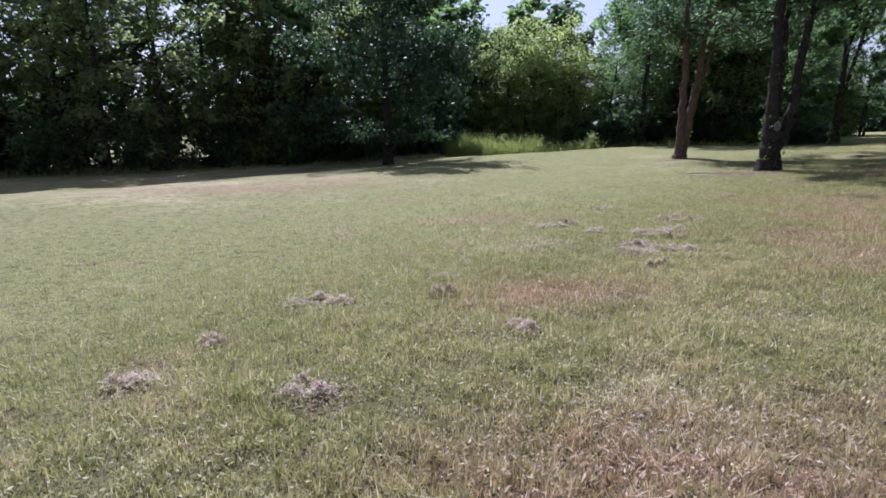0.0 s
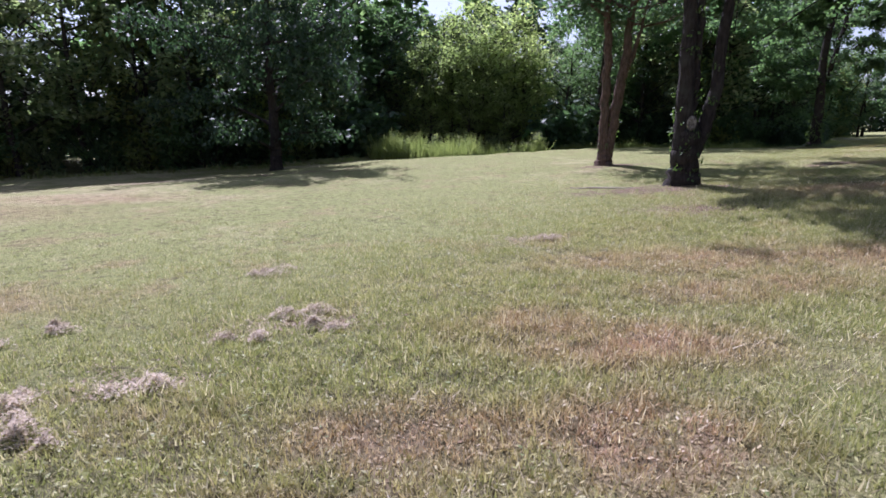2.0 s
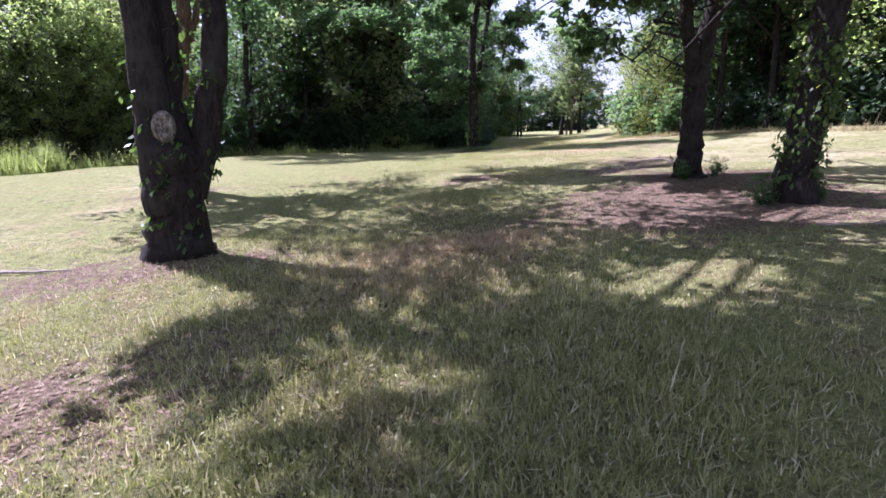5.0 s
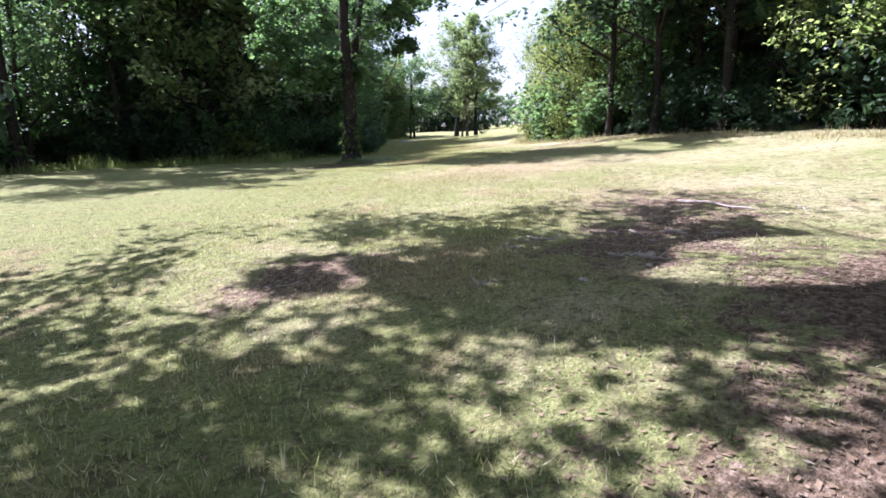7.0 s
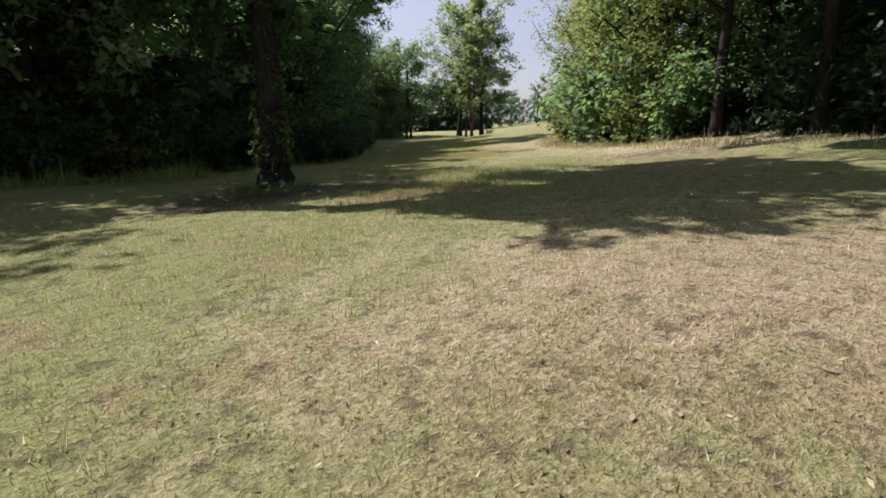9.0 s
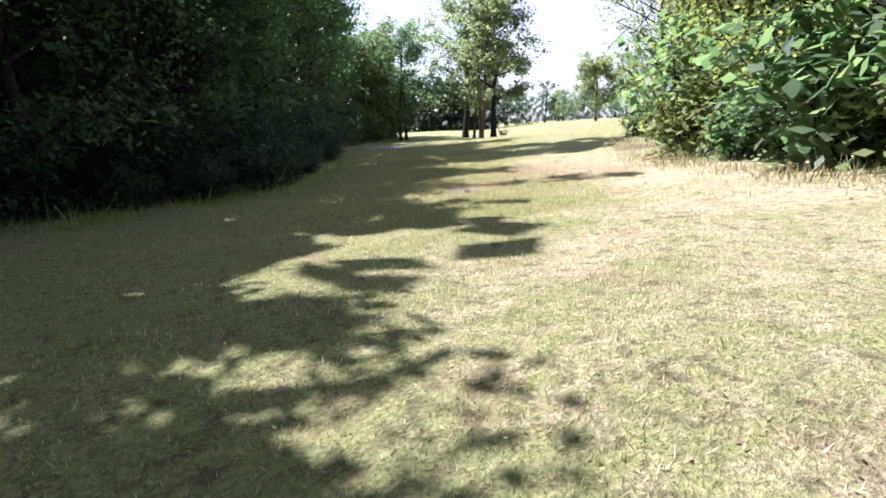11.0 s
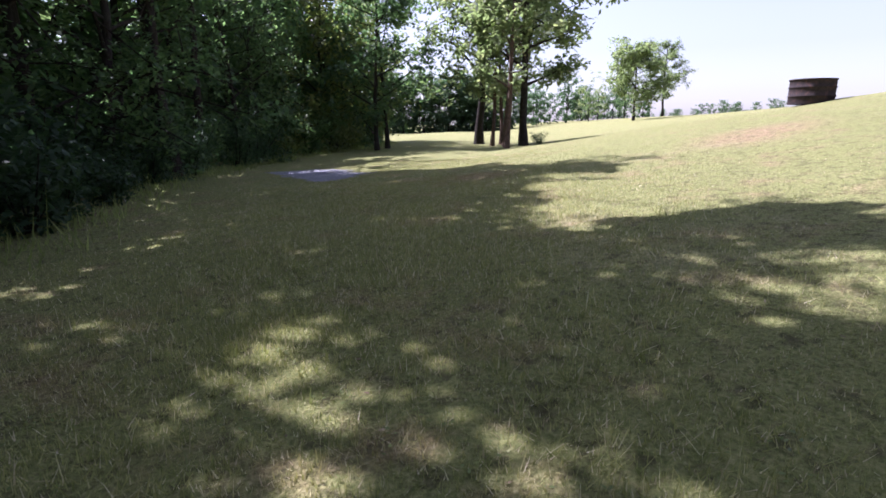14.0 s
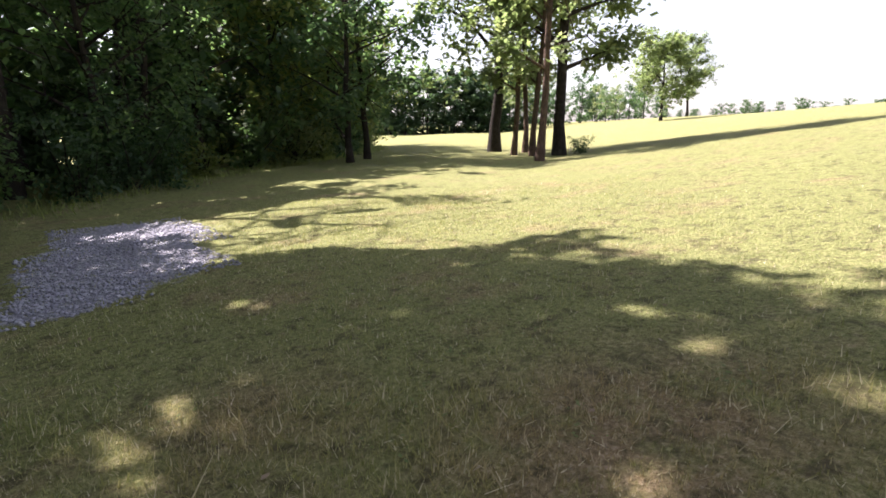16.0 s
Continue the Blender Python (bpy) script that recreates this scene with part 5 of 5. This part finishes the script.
def turf_herbs():
    """Small broad leaves of weeds among the grass, tilted all ways."""
    rng = np.random.default_rng(17)
    tx, ty = beside(rng, TURF, 95000, rng.choice((1.1, 2.4), 95000, p=(0.65, 0.35)))
    x, y = scatter(rng, 45000, 2.0)
    x, y = np.concatenate([tx, x]), np.concatenate([ty, y])
    keep = rng.random(len(x)) > bare(x, y) * 1.1
    x, y = x[keep], y[keep]
    n = len(x)
    az, tilt = rng.random(n) * 6.28, rng.normal(0.25, 0.6, n)
    d = np.stack([np.cos(az) * np.cos(tilt), np.sin(az) * np.cos(tilt), np.sin(tilt)], 1)
    e = np.stack([-np.sin(az), np.cos(az), rng.normal(0, 0.5, n)], 1)
    ln = rng.uniform(0.012, 0.034, n)[:, None]
    p = np.stack([x, y, land(x, y) + tussocks(x, y) + rng.uniform(0.004, 0.026, n)], 1)
    v = np.stack([p, p + d * ln * 0.5 + e * ln * 0.17, p + d * ln, p + d * ln * 0.5 - e * ln * 0.17], 1).reshape(-1, 3)
    me = leaf_mesh("turf_herbs", v, HERB)
    add_lush_shade(me, v[:, 0], v[:, 1])
    tagged(new("turf_herbs", me), "small broad-leaved weeds matted into the lawn", "weeds", kind="stuff")


def flat_leaves(rng, x, y, size):
    n = len(x)
    z = land(x, y) + rng.uniform(0.004, 0.012, n)
    az = rng.random(n) * 6.28
    d = np.stack([np.cos(az), np.sin(az), rng.normal(0, 0.12, n)], 1)
    e = np.stack([-np.sin(az), np.cos(az), rng.normal(0, 0.12, n)], 1)
    p = np.stack([x, y, z], 1)
    ln = (size * rng.uniform(0.5, 1.3, n))[:, None]
    return np.stack([p, p + d * ln * 0.5 + e * ln * 0.24, p + d * ln, p + d * ln * 0.5 - e * ln * 0.24], 1).reshape(-1, 3)


def litter():
    rng = np.random.default_rng(4)
    xs, ys = [], []
    for px, py, rx, ry, k in LITTER_SPOTS:
        n = int(1900 * min(rx * ry, 4) * k) + 40
        xs.append(px + rng.normal(0, 0.7, n) * rx)
        ys.append(py + rng.normal(0, 0.7, n) * ry)
    x, y = scatter(rng, 1300, 3.2)
    xs.append(x)
    ys.append(y)
    px, py = xy(rng.uniform(26, 42, 220), rng.normal(1.5, 2.6, 220))
    v = np.concatenate([flat_leaves(rng, np.concatenate(xs), np.concatenate(ys), 0.04), flat_leaves(rng, px, py, 0.048)])
    me = leaf_mesh("leaf_litter", v, LITTER)
    tagged(new("leaf_litter", me), "dry brown fallen leaves strewn over the ground", "leaves", kind="stuff")


def gravel():
    rng = np.random.default_rng(6)
    xs, ys = [], []
    for px, py, rx, ry, k in GRAVEL_SPOTS:
        n = int((1700 if k > 0.6 else 420) * rx * ry)
        xs.append(px + rng.uniform(-1, 1, n) * rx)
        ys.append(py + rng.uniform(-1, 1, n) * ry)
    x, y = np.concatenate(xs), np.concatenate(ys)
    n = len(x)
    r = rng.uniform(0.008, 0.024, n)
    oct_v = np.array([[1, 0, 0], [0, 1, 0], [-1, 0, 0], [0, -1, 0], [0, 0, 0.8], [0, 0, -0.5]], float)
    oct_f = np.array([[0, 1, 4], [1, 2, 4], [2, 3, 4], [3, 0, 4], [1, 0, 5], [2, 1, 5], [3, 2, 5], [0, 3, 5]])
    v = oct_v[None] * r[:, None, None] * rng.uniform(0.6, 1.3, (n, 6, 1))
    v = v + np.stack([x, y, land(x, y) + r * 0.3], 1)[:, None]
    f = oct_f[None] + (np.arange(n) * 6)[:, None, None]
    me = raw_mesh("gravel", v.reshape(-1, 3), [], STONE, f.reshape(-1, 3))
    tagged(new("gravel", me), "patch of loose bluish grey gravel in the lawn", "gravel", kind="stuff")


def tall_weeds():
    """Uncut growth along the edges of the woods."""
    rng = np.random.default_rng(8)
    xs, ys, hs = [], [], []
    for x1, y1, x2, y2, depth, n, h in ((0.8, 36.9, 6.4, 36.5, 0.9, 11000, 1.5), (6.4, 37.0, 10.5, 36.6, 0.6, 2200, 0.9), (-20, 25, 0, 35, 0.6, 1500, 0.5), (10, 39, 24, 38.6, 1.0, 3000, 0.6)):
        f = rng.random(n)
        xs.append(x1 + (x2 - x1) * f + rng.normal(0, 0.2, n))
        ys.append(y1 + (y2 - y1) * f + rng.normal(0, depth * 0.5, n))
        lump = 0.55 + 0.28 * np.sin(f * 41 + 2 * np.sin(f * 17)) + 0.2 * np.sin(f * 97 + 1)
        hs.append(h * lump * rng.uniform(0.5, 1.3, n))
    x, y, h = map(np.concatenate, (xs, ys, hs))
    tri_stuff("tall_weeds", blades(rng, x, y, h, rng.uniform(0.01, 0.022, len(x)), 0.75), WEED, "tall sunlit yellow-green weeds before the woods", "weeds")
    # leafy stalks among them, in uneven clumps
    f = rng.random(150)
    x, y = 0.9 + 5.6 * f, 36.8 - 0.4 * f + rng.normal(0, 0.35, 150)
    x[120:], y[120:] = 8.6 + 1.9 * f[120:], 36.9 + rng.normal(0, 0.3, 30)
    top = (0.75 + 0.35 * np.sin(3.1 * x + 1) + 0.2 * np.sin(7.7 * x)) * rng.uniform(0.8, 1.25, 150)
    tiers = np.repeat(np.stack([x, y, land(x, y)], 1), 5, axis=0)
    tiers[:, 2] += np.repeat(np.clip(top, 0.3, 1.5), 5) * np.tile((0.25, 0.45, 0.65, 0.85, 1.0), 150)
    v = leaves(rng, tiers, 0.26, 13000, 0.085, 0.1, 0.8)
    tagged(new("leafy_weeds", leaf_mesh("leafy_weeds", v, WEED)), "tall leafy yellow-green weeds in uneven clumps", "weeds", kind="stuff")
    for name, line, off, mat_, n, h, lab in (("edge_weeds", LEFT_EDGE[8:10] + SKIRT[1:] + LEFT_EDGE[14:], 0.1, WEED, 8000, 0.22, "green weeds along the shaded woods' edge"),
                                             ("dry_weeds", RIGHT_EDGE, 0.7, DRYWEED, 8000, 0.17, "dry tan weeds at the foot of the hedge")):
        p = np.array(line, float)
        seg = np.linalg.norm(np.diff(p, axis=0), axis=1)
        cum = np.concatenate([[0], np.cumsum(seg)])
        d = rng.random(n) * cum[-1]
        k = np.clip(np.searchsorted(cum, d) - 1, 0, len(seg) - 1)
        e = (np.diff(p, axis=0) / seg[:, None])[k]
        o = off + rng.normal(0, 0.45, n)
        sign = 1 if name == "dry_weeds" else -1
        patchy = 0.5 + 0.5 * np.sin(d * 1.9 + 0.7 * np.sin(d * 0.6)) * np.sin(d * 0.83 + 1)
        o = o - (1 - patchy) * 0.35
        x = np.interp(d, cum, p[:, 0]) - e[:, 1] * o * sign
        y = np.interp(d, cum, p[:, 1]) + e[:, 0] * o * sign
        tri_stuff(name, blades(rng, x, y, h * (0.35 + patchy) * rng.gamma(2.5, 0.3, n), rng.uniform(0.006, 0.016, n), 0.8), mat_, lab, "weeds")


# small mounds of dead grass left by the mower: x, y, reach
HEAPS = [(2.24, 5.83, 0.19), (2.26, 6.18, 0.15), (2.71, 5.93, 0.12), (3.14, 7.2, 0.13), (2.94, 6.76, 0.13), (2.65, 6.81, 0.15), (2.72, 7.04, 0.09), (3.44, 7.93, 0.13),
         (3.74, 8.44, 0.13), (3.94, 8.11, 0.12), (1.65, 7.92, 0.15), (2.08, 8.27, 0.11), (2.21, 7.14, 0.13), (2.97, 9.83, 0.16), (2.2, 5.22, 0.09), (-0.62, 2.54, 0.10),
         (-1.68, 2.72, 0.10), (-1.55, 3.39, 0.07), (-1.03, 4.21, 0.13), (0.61, 3.37, 0.10), (5.97, 11.2, 0.2), (0.06, 4.39, 0.08)]
# mats of dead grass, thin and flat: x, y, reach
MATS = [(1.27, 6.36, 0.35), (1.22, 6.77, 0.35), (1.42, 7.15, 0.35), (2.4, 5.95, 0.3), (0.9, 2.3, 0.35), (1.25, 2.1, 0.3), (0.7, 1.9, 0.3)]


def clippings():
    """Flat mats and small mounds of dried cut grass."""
    rng = np.random.default_rng(9)
    xs, ys, hs = [], [], []
    for px, py, reach in HEAPS:
        # each mound is a few uneven lumps, drawn out along the mower's line
        for _ in range(4):
            n, r = int(220 * reach / 0.13), reach * rng.uniform(0.22, 0.5)
            cx, cy = px + rng.normal(0, 0.75) * reach, py + rng.normal(0, 0.5) * reach
            dx, dy = rng.normal(0, 1, n) * r, rng.normal(0, 0.7, n) * r
            xs.append(cx + dx)
            ys.append(cy + dy)
            hs.append(0.062 * np.exp(-(dx * dx + dy * dy) / (1.6 * r * r)) * rng.random(n) ** 0.6)
    for px, py, reach in MATS:
        n = int(2600 * reach * reach)
        xs.append(px + rng.normal(0, 0.8, n) * reach)
        ys.append(py + rng.normal(0, 0.6, n) * reach)
        hs.append(rng.random(n) * 0.02)
    for px, py, rx, ry, k in LITTER_SPOTS:
        if rx < 0.6:
            n = int(3000 * rx * ry) + 60
            xs.append(px + rng.normal(0, 0.75, n) * rx)
            ys.append(py + rng.normal(0, 0.75, n) * ry)
            hs.append(rng.random(n) * 0.012)
    x, y = scatter(rng, 1500, 3.0)
    x, y = np.concatenate(xs + [x]), np.concatenate(ys + [y])
    n = len(x)
    h = np.concatenate(hs + [rng.random(n - sum(map(len, hs))) * 0.012])
    az = rng.random(n) * 6.28
    p = np.stack([x, y, land(x, y) + 0.8 * tussocks(x, y) + h + 0.01], 1)
    d = np.stack([np.cos(az), np.sin(az), rng.normal(0, 0.45, n)], 1) * rng.uniform(0.008, 0.024, n)[:, None]
    e = np.stack([-np.sin(az), np.cos(az), rng.normal(0, 0.5, n)], 1) * rng.uniform(0.0016, 0.004, n)[:, None]
    me = leaf_mesh("dry_clippings", np.stack([p - d, p + e, p + d, p - e], 1).reshape(-1, 3), CLIPPINGS)
    tagged(new("dry_clippings", me), "pale clumps and mounds of dried cut grass", "clippings", kind="stuff")


def clover():
    rng = np.random.default_rng(10)
    cx, cy = scatter(rng, 1800, 2.6)
    n = 7
    x, y = np.repeat(cx, n) + rng.normal(0, 0.05, len(cx) * n), np.repeat(cy, n) + rng.normal(0, 0.05, len(cx) * n)
    ok = rng.random(len(x)) > bare(x, y) * 1.1
    v = flat_leaves(rng, x[ok], y[ok], 0.026)
    v[:, 2] += np.repeat(rng.uniform(0.012, 0.035, len(v) // 4), 4)
    tagged(new("clover", leaf_mesh("clover", v, CLOVER)), "low broad-leaved weeds in the lawn", "weeds", kind="stuff")


def ground_ivy():
    rng = np.random.default_rng(12)
    n = 2600
    x, y = 23.3 + rng.normal(0, 0.85, n), 31.6 + rng.normal(0, 0.75, n)
    v = flat_leaves(rng, x, y, 0.085)
    v[:, 2] += np.repeat(rng.gamma(2, 0.03, n), 4)
    tagged(new("ground_ivy", leaf_mesh("ground_ivy", v, LEAF_IVY)), "dark ivy creeping over the shaded ground", "ivy", kind="stuff")


ground_ivy()
grass()
turf_herbs()
clippings()
clover()
litter()
gravel()
tall_weeds()
